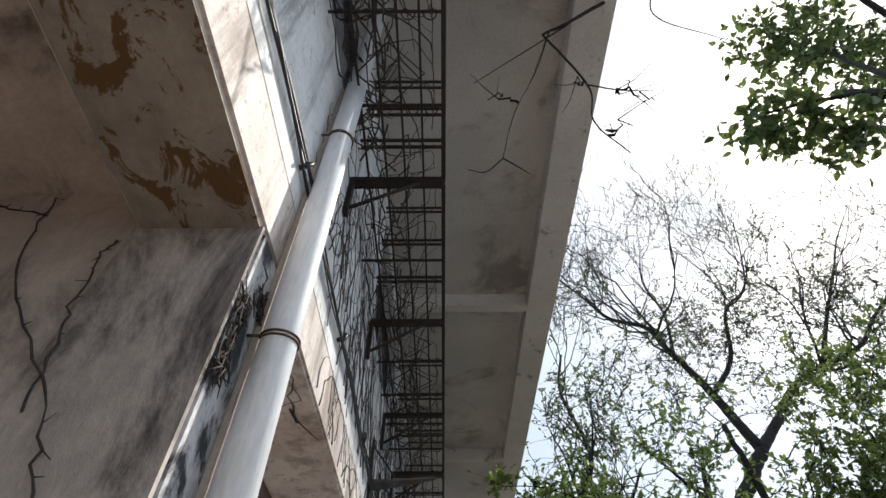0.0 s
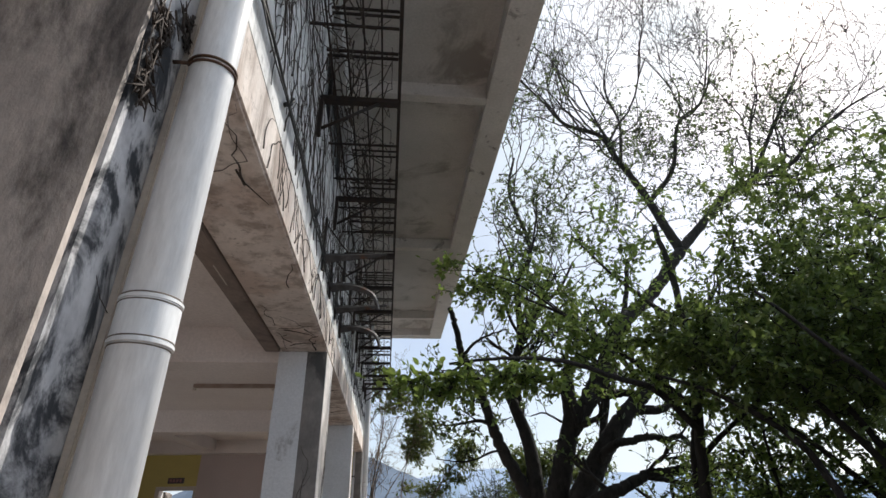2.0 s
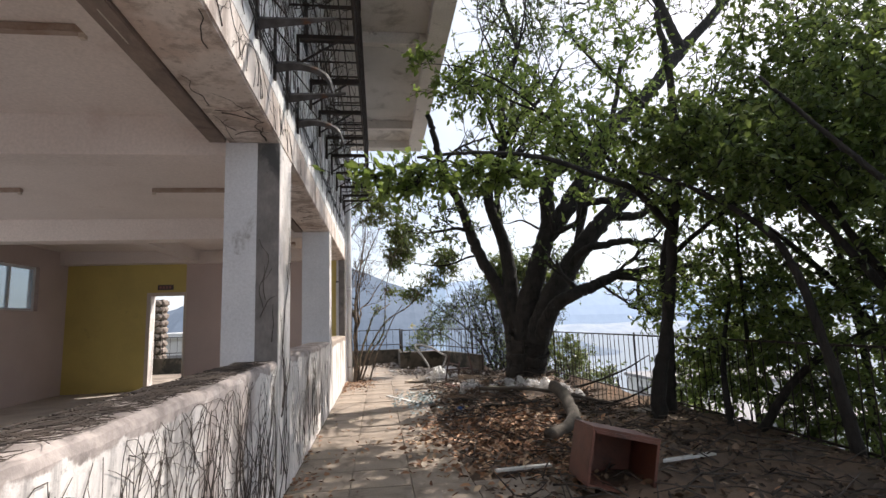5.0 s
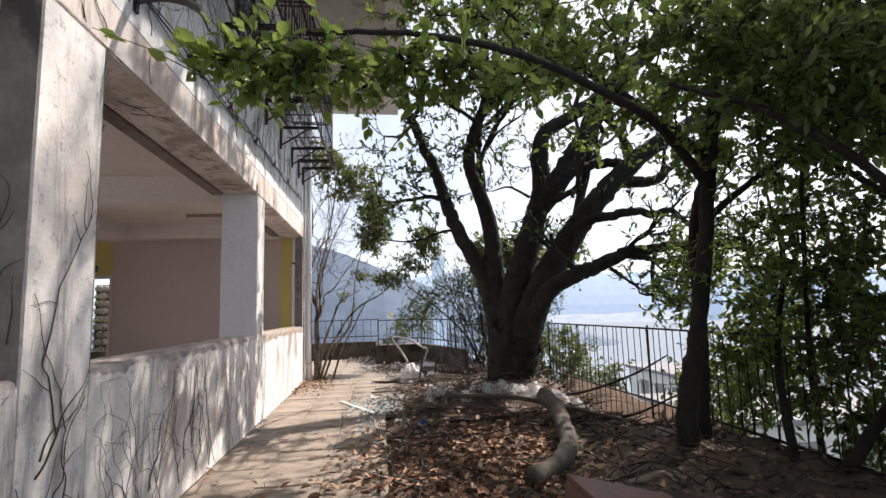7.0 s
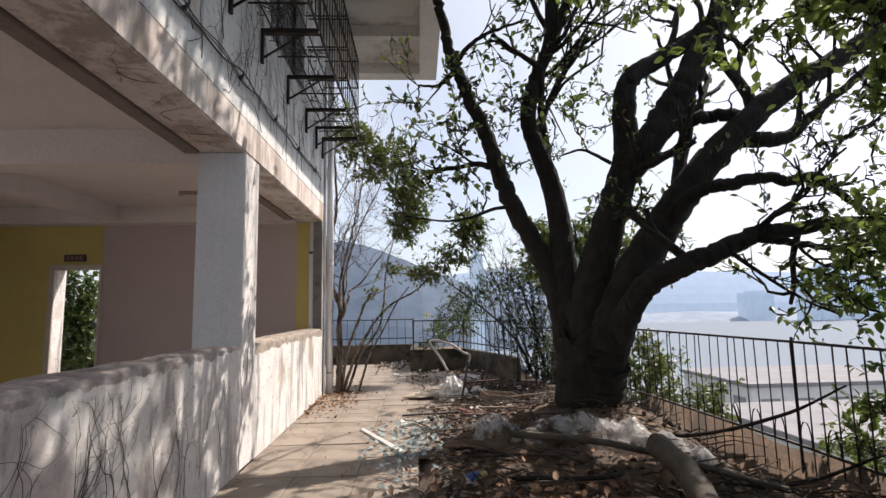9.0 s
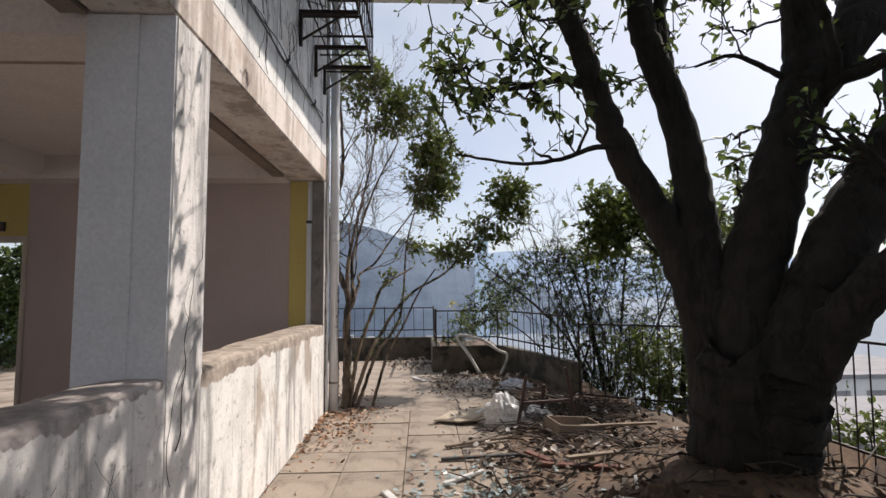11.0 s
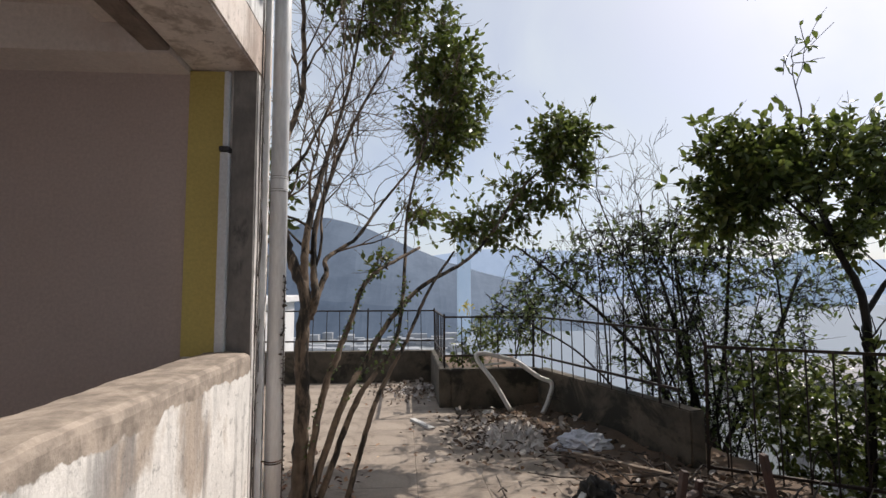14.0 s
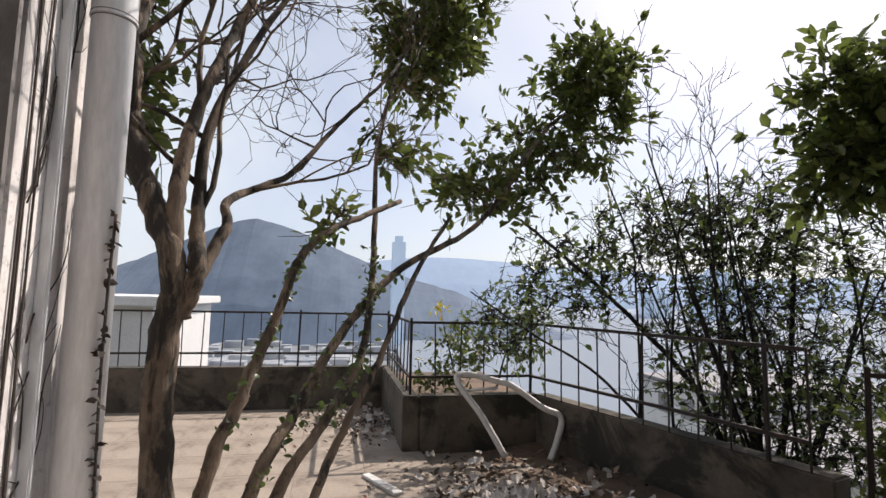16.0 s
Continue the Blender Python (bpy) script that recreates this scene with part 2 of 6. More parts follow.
def spline(pts, n=6):
    """Catmull-Rom through pts (each a row of numbers)."""
    p = np.array(pts, float)
    p = np.vstack([2 * p[0] - p[1], p, 2 * p[-1] - p[-2]])
    out = []
    for i in range(1, len(p) - 2):
        for k in range(n):
            t = k / n
            a, b, c, d = p[i - 1], p[i], p[i + 1], p[i + 2]
            out.append(0.5 * (2 * b + (c - a) * t + (2 * a - 5 * b + 4 * c - d) * t * t + (3 * b - a - 3 * c + d) * t ** 3))
    out.append(p[-2])
    return np.array(out)


class Soup:
    """Collects tubes and leaves as plain arrays, for one mesh."""

    def __init__(self):
        self.v, self.f, self.n = [], [], 0

    def tube(self, pts, radii, seg=6, knob=0.0, rng=None):
        pts = np.asarray(pts, float)
        radii = np.asarray(radii, float) * np.ones(len(pts))
        tan = np.gradient(pts, axis=0)
        tan /= np.linalg.norm(tan, axis=1)[:, None] + 1e-9
        ref = np.array([0.0, 0.0, 1.0]) if abs(tan[:, 2]).mean() < 0.8 else np.array([1.0, 0.0, 0.0])
        u = np.cross(tan, ref)
        u /= np.linalg.norm(u, axis=1)[:, None] + 1e-9
        w = np.cross(tan, u)
        a = np.arange(seg) * 2 * np.pi / seg
        rr = radii[:, None] * np.ones((1, seg))
        if knob:
            rr = rr * (1 + knob * (rng.random((len(pts), seg)) - 0.5))
        ring = pts[:, None] + rr[:, :, None] * (np.cos(a)[None, :, None] * u[:, None] + np.sin(a)[None, :, None] * w[:, None])
        self.v.append(ring.reshape(-1, 3))
        m, b = len(pts), self.n
        for i in range(m - 1):
            for j in range(seg):
                k = (j + 1) % seg
                self.f.append((b + i * seg + j, b + i * seg + k, b + (i + 1) * seg + k, b + (i + 1) * seg + j))
        self.f.append(tuple(b + j for j in reversed(range(seg))))
        self.f.append(tuple(b + (m - 1) * seg + j for j in range(seg)))
        self.n += m * seg

    def leaves(self, base, way, size, rng, width=0.56):
        """One folded pointed blade for each row of base, along way."""
        base, way = np.asarray(base, float), np.asarray(way, float)
        n = len(base)
        way = way / (np.linalg.norm(way, axis=1)[:, None] + 1e-9)
        side = np.cross(way, rng.normal(size=(n, 3)) * 0.5 + np.array([0, 0, 1.0]))
        side /= np.linalg.norm(side, axis=1)[:, None] + 1e-9
        up = np.cross(side, way)
        s = (size * (0.65 + 0.7 * rng.random(n)))[:, None]
        w = s * width
        q = [base, base + way * s * 0.35 + side * w * 0.5 + up * s * 0.07, base + way * s * 0.72 + side * w * 0.36 + up * s * 0.05, base + way * s - up * s * 0.10,
             base + way * s * 0.72 - side * w * 0.36 + up * s * 0.05, base + way * s * 0.35 - side * w * 0.5 + up * s * 0.07]
        self.v.append(np.stack(q, 1).reshape(-1, 3))
        for i in range(n):
            b = self.n + 6 * i
            self.f.append((b, b + 1, b + 2, b + 3))
            self.f.append((b, b + 3, b + 4, b + 5))
        self.n += 6 * n

    def ob(self, name, mat, parent=None, label="", smooth=True, kind=""):
        me = bpy.data.meshes.new(name)
        v = np.vstack(self.v)
        if parent is not None:
            v = v - np.array(parent.location)
        me.from_pydata(v.tolist(), [], self.f)
        me.materials.append(mat)
        if smooth:
            me.shade_smooth()
        o = new(name, me)
        o.parent = parent
        return tagged(o, label, "", "", kind)


def ramify(wood, green, rng, p, d, ln, r, level, lift, per, size, bare, fine):
    """A bough that wanders, forks and thins; leaves sit on its last twigs below the height bare."""
    pts, k = [np.asarray(p, float)], 5
    d = d / np.linalg.norm(d)
    for _ in range(k):
        d = d + rng.normal(size=3) * 0.17 + np.array([0, 0, lift])
        d /= np.linalg.norm(d)
        q = pts[-1] + d * ln / k
        if q[0] < 0.15 and q[1] < 10.3 and q[2] < 6.4:      # the building stands here
            break
        pts.append(q)
    if len(pts) < 3:
        return
    pts, k = np.array(pts), len(pts) - 1
    wood.tube(pts, np.linspace(r, r * 0.55, k + 1), 6 if r > 0.02 else 4)
    if level:
        for _ in range(int(rng.integers(2, 4))):
            i = int(rng.integers(min(2, k), k + 1))
            t = pts[i] - pts[i - 1]
            t /= np.linalg.norm(t)
            side = rng.normal(size=3)
            side -= t * (side @ t)
            side /= np.linalg.norm(side)
            ramify(wood, green, rng, pts[i], t + side * rng.uniform(0.45, 1.0), ln * rng.uniform(0.58, 0.82), max(r * 0.62, fine), level - 1, lift, per, size, bare, fine)
    if per and level <= 1 and pts[-1][2] < bare + rng.normal() * 0.9:
        i = rng.integers(1, k + 1, per)
        green.leaves(pts[i], rng.normal(size=(per, 3)) + d * 0.7, size, rng, 0.5)


def tree(name, base, label, category, limbs, crowns, bark, leaf, seed, leaf_size=0.09, twig=0.012, knob=0.10, more=1.0, fuller=1.0, spread=0.16, leafy=0, bare=99.0, lift=0.06, fine=0.004):
    """limbs: (points, r0, r1) and, where it ramifies, (boughs, their length, levels). crowns: (centre, radii, number of twigs, leaves a twig). Twigs start from the nearest wood."""
    rng = np.random.default_rng(seed)
    t = thing(name, base, label, category)
    nodes = []
    wood, green = Soup(), Soup()
    for i, (pts, r0, r1, *boughs) in enumerate(limbs):
        s = Soup()
        c = spline(pts, 9)
        c[1:-1] += rng.normal(size=(len(c) - 2, 3)) * min(0.012, r1 * 0.2)
        rad = np.linspace(0, 1, len(c))
        rad = r0 + (r1 - r0) * rad ** 0.8
        if i == 0:
            rad[:4] *= np.array([1.5, 1.25, 1.1, 1.03])
        s.tube(c, rad, 12 if r0 > 0.06 else 8, knob, rng)
        s.ob("trunk" if i == 0 else "limb", bark, t)
        nodes.append(c[2:])
        for count, length, levels in boughs:
            for q in np.linspace(0.4, 1.0, count):
                m = min(len(c) - 2, int(q * (len(c) - 1)))
                t_ = (c[m + 1] - c[m]) / np.linalg.norm(c[m + 1] - c[m])
                way = t_ * 0.8 + rng.normal(size=3) * np.array([0.55, 0.4, 0.45]) + np.array([0, 0, 0.25])
                ramify(wood, green, rng, c[m], way, length * rng.uniform(0.75, 1.2), max(rad[m] * 0.5, 0.005), levels, lift, leafy, leaf_size, bare, fine)
    nodes = np.vstack(nodes)
    for centre, radii, count, per in crowns:
        wide = spread if centre[2] > 5.5 else min(spread, 0.13)
        count, per = int(count * more * (1.3 if spread > 0.2 and centre[2] > 7 else 1.0)), int(per * fuller)
        d = rng.normal(size=(count, 3))
        d /= np.linalg.norm(d, axis=1)[:, None]
        goal = np.array(centre) + d * np.array(radii) * (rng.random(count) ** 0.45)[:, None]
        goal = goal[np.argsort(np.linalg.norm(goal[:, None] - nodes[None, ::5], axis=2).min(1))]
        for g in goal:
            dist = np.linalg.norm(nodes - g, axis=1)
            a = nodes[dist.argmin()]
            ln = dist.min()
            if ln < 0.05:
                continue
            mid = (a + g) / 2 + rng.normal(size=3) * ln * 0.13 + np.array([0, 0, ln * 0.10])
            c = spline([a, mid, g], 4)
            c[1:] += rng.normal(size=(len(c) - 1, 3)) * 0.018
            wood.tube(c, np.linspace(twig * (0.7 + min(1.2, ln)), twig * 0.3, len(c)), 5)
            nodes = np.vstack([nodes, c[3:]])
            for _ in range(3 if centre[2] > 5.5 else 2):
                k = rng.integers(3, len(c))
                e = c[k] + rng.normal(size=3) * wide + (g - a) / ln * wide * 0.75
                wood.tube(np.array([c[k], (c[k] + e) / 2 + rng.normal(size=3) * wide * 0.16, e]), np.array([twig * 0.35, twig * 0.25, twig * 0.15]), 4)
                if per:
                    m = max(1, per // 3)
                    f = rng.random(m)[:, None]
                    green.leaves(c[k] + (e - c[k]) * f, (e - c[k]) + rng.normal(size=(m, 3)) * 0.15, leaf_size, rng)
            if per:
                m = per // 2 + 1
                k = rng.integers(len(c) // 2, len(c), m)
                green.leaves(c[k] + rng.normal(size=(m, 3)) * 0.02, rng.normal(size=(m, 3)) + (g - a) / ln * 0.8 + np.array([0, 0, -0.25]), leaf_size, rng)
    if wood.v:
        wood.ob("twig_mass", bark, t, "", True, "stuff")
    if green.v:
        green.ob("crown", leaf, t, "", True, "stuff")
    return t


# the building ----------------------------------------------------------
Z_HEAD, Z_SILL, Z_EAVE, END = 2.75, 1.05, 5.80, 10.15
BAYS = [(-1.05, 2.15), (2.67, 6.16), (6.54, 9.83)]
for a, b in ((-1.5, -1.05), (2.15, 2.67), (6.16, 6.54), (9.83, END)):
    structure("wall_front_pier", boxes((-0.4, a, 0, 0, b, Z_HEAD), bevel=0.012), M_PIERDARK if a < -1 else M_WALL, "stained white plastered pier with dead creepers on it", "wall")
for a, b in BAYS:
    bm = bmesh.new()
    n = 70
    prof = [(-0.30, 0), (-0.30, 1.02), (-0.29, 1.04), (-0.27, 1.05), (-0.15, 1.054), (-0.03, 1.048), (-0.008, 1.036), (0, 1.01), (0, 0.8), (0, 0.4), (0, 0)]
    rows = []
    for i in range(n + 1):
        y = a + (b - a) * i / n
        rows.append([bm.verts.new((x + 0.012 * noise.noise((x * 9, y * 5, z * 5)) * (z > 0.1), y, z + (0.016 * noise.noise((x * 4, y * 2.5, 7)) + 0.007 * noise.noise((x * 14, y * 11, 3)) if z > 0.9 else 0))) for x, z in prof])
    for r, q in zip(rows, rows[1:]):
        for j in range(len(prof) - 1):
            bm.faces.new((r[j], r[j + 1], q[j + 1], q[j]))
    bm.faces.new(list(reversed(rows[0])))
    bm.faces.new(rows[-1])
    structure("wall_parapet_1", finish(bm), M_SILLWALL if a > 6 else M_SILLTOP, "low parapet wall with peeling white paint and bare cement top", "wall")
structure("wall_front_lintel", boxes((-0.4, -8, Z_HEAD, 0, END, 3.05), bevel=0.012), M_FASCIA, "pinkish plastered beam over the openings", "wall")
UPWIN = [(-2.4, -0.95), (0.6, 2.75), (3.2, 4.6), (5.0, 6.4), (6.8, 8.4)]
bits, y = [], -8.0
for a, b in UPWIN:
    bits += [(-0.3, y, 3.05, 0, a, Z_EAVE + 0.2), (-0.3, a, 3.05, 0, b, 4.25), (-0.3, a, 5.55, 0, b, Z_EAVE + 0.2)]
    y = b
bits.append((-0.3, y, 3.05, 0, END, Z_EAVE + 0.2))
structure("wall_upper", boxes(*bits), M_UPPER, "grey-white upper wall covered in thin dead vines", "wall")
# backing and floor slab coloured near-black so the upper windows look unlit
structure("wall_upper_backing", boxes((-2.6, -8, 3.2, -2.5, END, 6.0)), M_DARK, "near-black backing wall standing for the unlit upper rooms", "wall")
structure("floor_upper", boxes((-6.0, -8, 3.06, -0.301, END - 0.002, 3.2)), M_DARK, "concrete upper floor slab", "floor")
M_GLASS, nt_, b_ = fresh("dusty_window_glass")
b_.inputs["Base Color"].default_value = (0.55, 0.62, 0.66, 1)
b_.inputs["Roughness"].default_value, b_.inputs["Transmission Weight"].default_value = 0.12, 0.8
for a, b in UPWIN:
    w = tagged(thing("window_1", (-0.15, a, 4.25), "upper steel window behind a rusty cage", "window"), kind="structure")
    d = b - a
    part("window_frame", boxes((-0.03, 0.001, 0.001, 0.03, 0.05, 1.299), (-0.03, d - 0.05, 0.001, 0.03, d - 0.001, 1.299), (-0.03, 0.05, 0.001, 0.03, d - 0.05, 0.05), (-0.03, 0.05, 1.25, 0.03, d - 0.05, 1.299), (-0.025, d / 2 - 0.02, 0.05, 0.025, d / 2 + 0.02, 1.25)), M_IRONGREY, w)
    part("pane", boxes((-0.004, 0.05, 0.05, 0.004, d / 2 - 0.02, 1.25)), M_GLASS, w)
    part("pane", boxes((-0.004, d / 2 + 0.02, 0.05, 0.004, d - 0.05, 1.25)), M_GLASS, w)

# cross wall beside the start, its soffit beam
structure("wall_cross", boxes((-6.0, -1.5, 0, -0.401, -1.3, 3.05)), M_CROSS, "damp-stained grey cross wall with creeper stems", "wall")
structure("pier_facing", boxes((-0.4, -1.515, 0, -0.003, -1.5, Z_HEAD)), M_PIERSIDE, "dark stained pier side", "wall")
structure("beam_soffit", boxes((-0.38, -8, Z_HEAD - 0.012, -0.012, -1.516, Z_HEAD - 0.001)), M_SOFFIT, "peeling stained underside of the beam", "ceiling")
structure("ceiling_porch", boxes((-6.0, -8, 2.95, -0.401, -1.5, 3.05)), M_CROSS, "dark porch ceiling", "ceiling")
structure("wall_porch_back", boxes((-6.2, -8, 0, -6.0, -1.3, 3.05)), M_CROSS, "porch back wall", "wall")
structure("wall_porch_end", boxes((-6.0, -8.2, 0, 0, -8, 6.0)), M_CROSS, "porch end wall", "wall")

# main room
M_FLOOR = surf("dusty_pale_floor", (0.50, 0.45, 0.40), (0.40, 0.36, 0.32), 2, 0.85, 0.2, 40, (0.25, 0.21, 0.18), 1.5, 0.52, 0.7)
# area lamps added to brighten the room, set in unseen back openings
ROOM_FILL_POWER = {-0.8: 9.5, 2.4: 4.0}
for wy0, wy1 in ((-0.8, 2.0), (2.4, 6.0)):
    wl = bpy.data.lights.new("room_fill_light", "AREA")
    wl.shape, wl.size, wl.size_y, wl.energy, wl.color = "RECTANGLE", wy1 - wy0, 1.35, ROOM_FILL_POWER[wy0] * (wy1 - wy0), (0.93, 0.96, 1.0)
    new("room_fill_light", wl).matrix_world = look((-5.9, (wy0 + wy1) / 2, 1.92), (0.0, (wy0 + wy1) / 2, 1.6))
structure("floor_room", boxes((-6.0, -1.3, -0.1, -0.301, 9.86, 0.05)), M_FLOOR, "dirty concrete room floor", "floor")
# long openings at y -0.8..2.0 and 2.4..6.0 are added for the fill
structure("wall_back", boxes((-6.0, -1.3, 0.05, -5.8, -0.8, 3.05), (-6.0, -0.8, 0.05, -5.8, 9.0, 1.25), (-6.0, -0.8, 2.6, -5.8, 9.0, 3.05), (-6.0, 2.0, 1.25, -5.8, 2.4, 2.6), (-6.0, 6.0, 1.25, -5.8, 7.55, 2.6), (-6.0, 7.55, 1.25, -5.8, 8.95, 1.75), (-6.0, 8.95, 1.25, -5.8, 9.0, 2.6), (-6.0, 9.0, 0.05, -5.8, 9.86, 3.05)), M_PINK, "dim back wall of the room", "wall")
w = tagged(thing("window_3", (-5.9, 7.55, 1.75), "dusty two-light steel window in the back wall", "window"), kind="structure")
part("window_frame", boxes((-0.03, 0.002, 0.002, 0.03, 0.05, 0.848), (-0.03, 1.35, 0.002, 0.03, 1.398, 0.848), (-0.03, 0.05, 0.002, 0.03, 1.35, 0.05), (-0.03, 0.05, 0.8, 0.03, 1.35, 0.848), (-0.03, 0.68, 0.05, 0.03, 0.72, 0.8)), M_INNER, w)
part("pane", boxes((-0.004, 0.05, 0.05, 0.004, 0.68, 0.8)), M_GLASS, w)
part("pane", boxes((-0.004, 0.72, 0.05, 0.004, 1.35, 0.8)), M_GLASS, w)
DOOR0, DOOR1 = -4.14, -3.40
structure("wall_end_outer", boxes((-6.0, 9.90, 0, DOOR0, END, 3.05), (DOOR1, 9.90, 0, -0.4, END, 3.05), (DOOR0, 9.90, 2.06, DOOR1, END, 3.05), (-6.0, 9.90, 3.05, -0.3, END, 6.0)), M_WALL, "end wall of the building", "wall")
for d in ((-5.8, 9.86, 0.05, DOOR0, 9.899, 2.72), (DOOR0, 9.86, 2.06, DOOR1, 9.899, 2.72), (-0.40, 9.822, 1.03, -0.172, 9.829, 2.74)):
    structure("wall_end_yellow", boxes(d), M_YELLOW, "mustard yellow painted end wall", "wall")
structure("wall_end_pink", boxes((DOOR1, 9.84, 0.05, -0.402, 9.899, 2.72)), M_PINK, "dusty pink painted wall section", "wall")
d = tagged(thing("door_1", ((DOOR0 + DOOR1) / 2, 9.86, 0.05), "open doorway with a pale timber frame, no leaf", "door"), kind="structure")
hw = (DOOR1 - DOOR0) / 2
part("jamb", boxes((-hw - 0.05, -0.03, 0, -hw + 0.03, -0.001, 2.06), bevel=0.006), M_BEIGE, d)
part("jamb", boxes((hw - 0.03, -0.05, 0, hw + 0.02, -0.021, 2.06), bevel=0.006), M_BEIGE, d)
part("head", boxes((-hw + 0.03, -0.03, 1.98, hw - 0.03, -0.001, 2.06), bevel=0.006), M_BEIGE, d)
structure("ceiling_room", boxes((-6.0, -1.3, 2.98, -0.401, 9.9, 3.05), (-5.8, 2.2, 2.66, -0.401, 2.5, 2.979), (-5.8, 6.18, 2.66, -0.401, 6.48, 2.979), (-5.8, 9.55, 2.72, -0.401, 9.859, 2.979), (-0.75, -1.3, 2.86, -0.401, 9.5, 2.978), (-3.3, 6.48, 2.75, -3.05, 9.55, 2.979)), M_CEIL, "pinkish painted ceiling with beams", "ceiling")
M_STRIP = surf("bare_brown_cement", (0.30, 0.235, 0.20), (0.23, 0.18, 0.155), 4, 0.9, 0.35, 45, (0.14, 0.10, 0.085), 3, 0.52, 0.66, (1, 0.4, 1))
for a, b in BAYS:
    structure("trim_head_strip", boxes((-0.53, a + 0.02, 2.735, -0.402, b - 0.02, 2.859), bevel=0.006), M_STRIP, "bare brown cement strip along the window head", "trim")
# inner faces of the piers
for y in (-1.05, 2.15, 2.67, 6.16, 6.54):
    s = -1 if y in (2.15, 6.16) else 1
    structure("pier_lining", boxes((-0.41, min(y, y + s * 0.012), 1.0, -0.17, max(y, y + s * 0.012), 2.74)), M_INNER, "grey painted inner side of a pier", "wall")
    structure("pier_reveal", boxes((-0.17, min(y, y + s * 0.006), 1.0, -0.004, max(y, y + s * 0.006), 2.74)), M_INNER if y in (6.16, 6.54) else M_JAMB, "raw cement reveal where a window frame was torn out", "wall")
structure("end_reveal", boxes((-0.14, 9.815, 1.02, -0.004, 9.83, 2.745)), M_JAMB, "raw cement reveal at the end pier", "wall")
f = tagged(thing("window_2", (-0.17, 9.81, 1.03), "leftover aluminium window frame upright", "window"), kind="structure")
part("upright", boxes((-0.024, -0.04, 0.0, 0.024, 0.018, 1.20), bevel=0.004), M_INNER, f)
part("upright", boxes((-0.014, -0.03, 1.236, 0.014, 0.018, 1.70), bevel=0.004), M_INNER, f)
part("crossbar", boxes((-0.03, -0.045, 1.205, 0.03, 0.018, 1.235), bevel=0.004), M_IRONGREY, f)

# eave
RIBS = [(-1.75, -1.63), (2.10, 2.22), (5.92, 6.04), (9.62, 9.74)]
structure("roof_eave", boxes((0.002, -8, Z_EAVE + 0.20, 1.93, 11.24, Z_EAVE + 0.34), (-6, END + 0.002, Z_EAVE + 0.20, 0.001, 11.24, Z_EAVE + 0.34)), M_EAVE, "stained concrete roof overhang seen from below", "roof")
structure("roof_eave_edge", boxes((1.60, -8, Z_EAVE, 1.93, 11.24, Z_EAVE + 0.199), (0.002, 10.95, Z_EAVE, 1.599, 11.24, Z_EAVE + 0.199), (-6, 10.95, Z_EAVE, 0.0, 11.24, Z_EAVE + 0.199), bevel=0.006), M_EAVE_EDGE, "chipped concrete edge beam of the overhang", "roof")
for a, b in RIBS:
    structure("roof_eave_rib", boxes((0.002, a, Z_EAVE + 0.002, 1.598, b, Z_EAVE + 0.199), bevel=0.004), M_EAVE_EDGE, "concrete rib under the overhang", "roof")
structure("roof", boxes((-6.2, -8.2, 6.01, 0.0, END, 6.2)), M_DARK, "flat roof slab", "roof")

# ground, paving -------------------------------------------------------
def height(x, y):
    d = max(0.0, x - float(np.interp(y, [9.4, 10.5, 13, 15.2, 18], [4.95, 3.7, 3.55, 3.6, 4.95])), (y - 15.2) * 0.8, -x - 12)
    inside = min(1.0, max(0.0, (x - 1.6) / 1.2))
    z = -0.05 + inside * (0.10 + 0.10 * noise.noise((x * 0.9, y * 0.9, 3)) + 0.05 * noise.noise((x * 3, y * 3, 9))) if d == 0 else 0.02 + 0.06 * noise.noise((x, y, 3))
    if d == 0 and x > 1.6:
        z += 0.22 * math.exp(-((x - 3.35) ** 2 + (y - 6.9) ** 2) / 1.7)
    if d > 0:
        z -= 24 * (1 - math.exp(-((d / float(np.interp(y, [5.5, 8.0], [9.0, 5.0]))) ** 1.3)))
    if d == 0 and x > 3.75 and y > 4.8:
        z -= 0.5 * min(1.0, (y - 4.8) / 1.2) * (x - 3.75)
    if x < 1.6 and d == 0:
        z = -0.12
    return z

xs = sorted({*np.round(np.arange(1.6, 8.0, 0.16), 3), *np.round(np.arange(8, 40, 2.0), 2), *np.arange(40, 400, 40.0), *np.arange(400, 3300, 400.0), 1.5, 0, -3, -6, -9, -12, -14, -17, -20, -25, -32, -45, -70, -120, -240, -500, -1000, -2000, -3000})
ys = sorted({*np.round(np.arange(-6, 15.4, 0.18), 3), *np.arange(16, 40, 2.0), *np.arange(45, 400, 40.0), *np.arange(400, 3300, 400.0), -8, -10, -15, -20, -30, -50, -100, -200, -400, -1000, -3000})
gv = [(float(x), float(y), height(x, y)) for x in xs for y in ys]
ny = len(ys)
gf = [(i * ny + j, (i + 1) * ny + j, (i + 1) * ny + j + 1, i * ny + j + 1) for i in range(len(xs) - 1) for j in range(ny - 1)]
gm = bpy.data.meshes.new("ground")
gm.from_pydata(gv, [], gf)
gm.shade_smooth()
M_SOIL = surf("leaf_litter_soil", (0.19, 0.125, 0.085), (0.085, 0.064, 0.05), 2.2, 0.95, 0.8, 30, (0.20, 0.125, 0.08), 5, 0.56, 0.66)
M_SCRUB = surf("scrubby_slope", (0.05, 0.065, 0.025), (0.085, 0.08, 0.04), 1.2, 0.95, 0.8, 9, (0.035, 0.045, 0.018), 0.8, 0.5, 0.62)
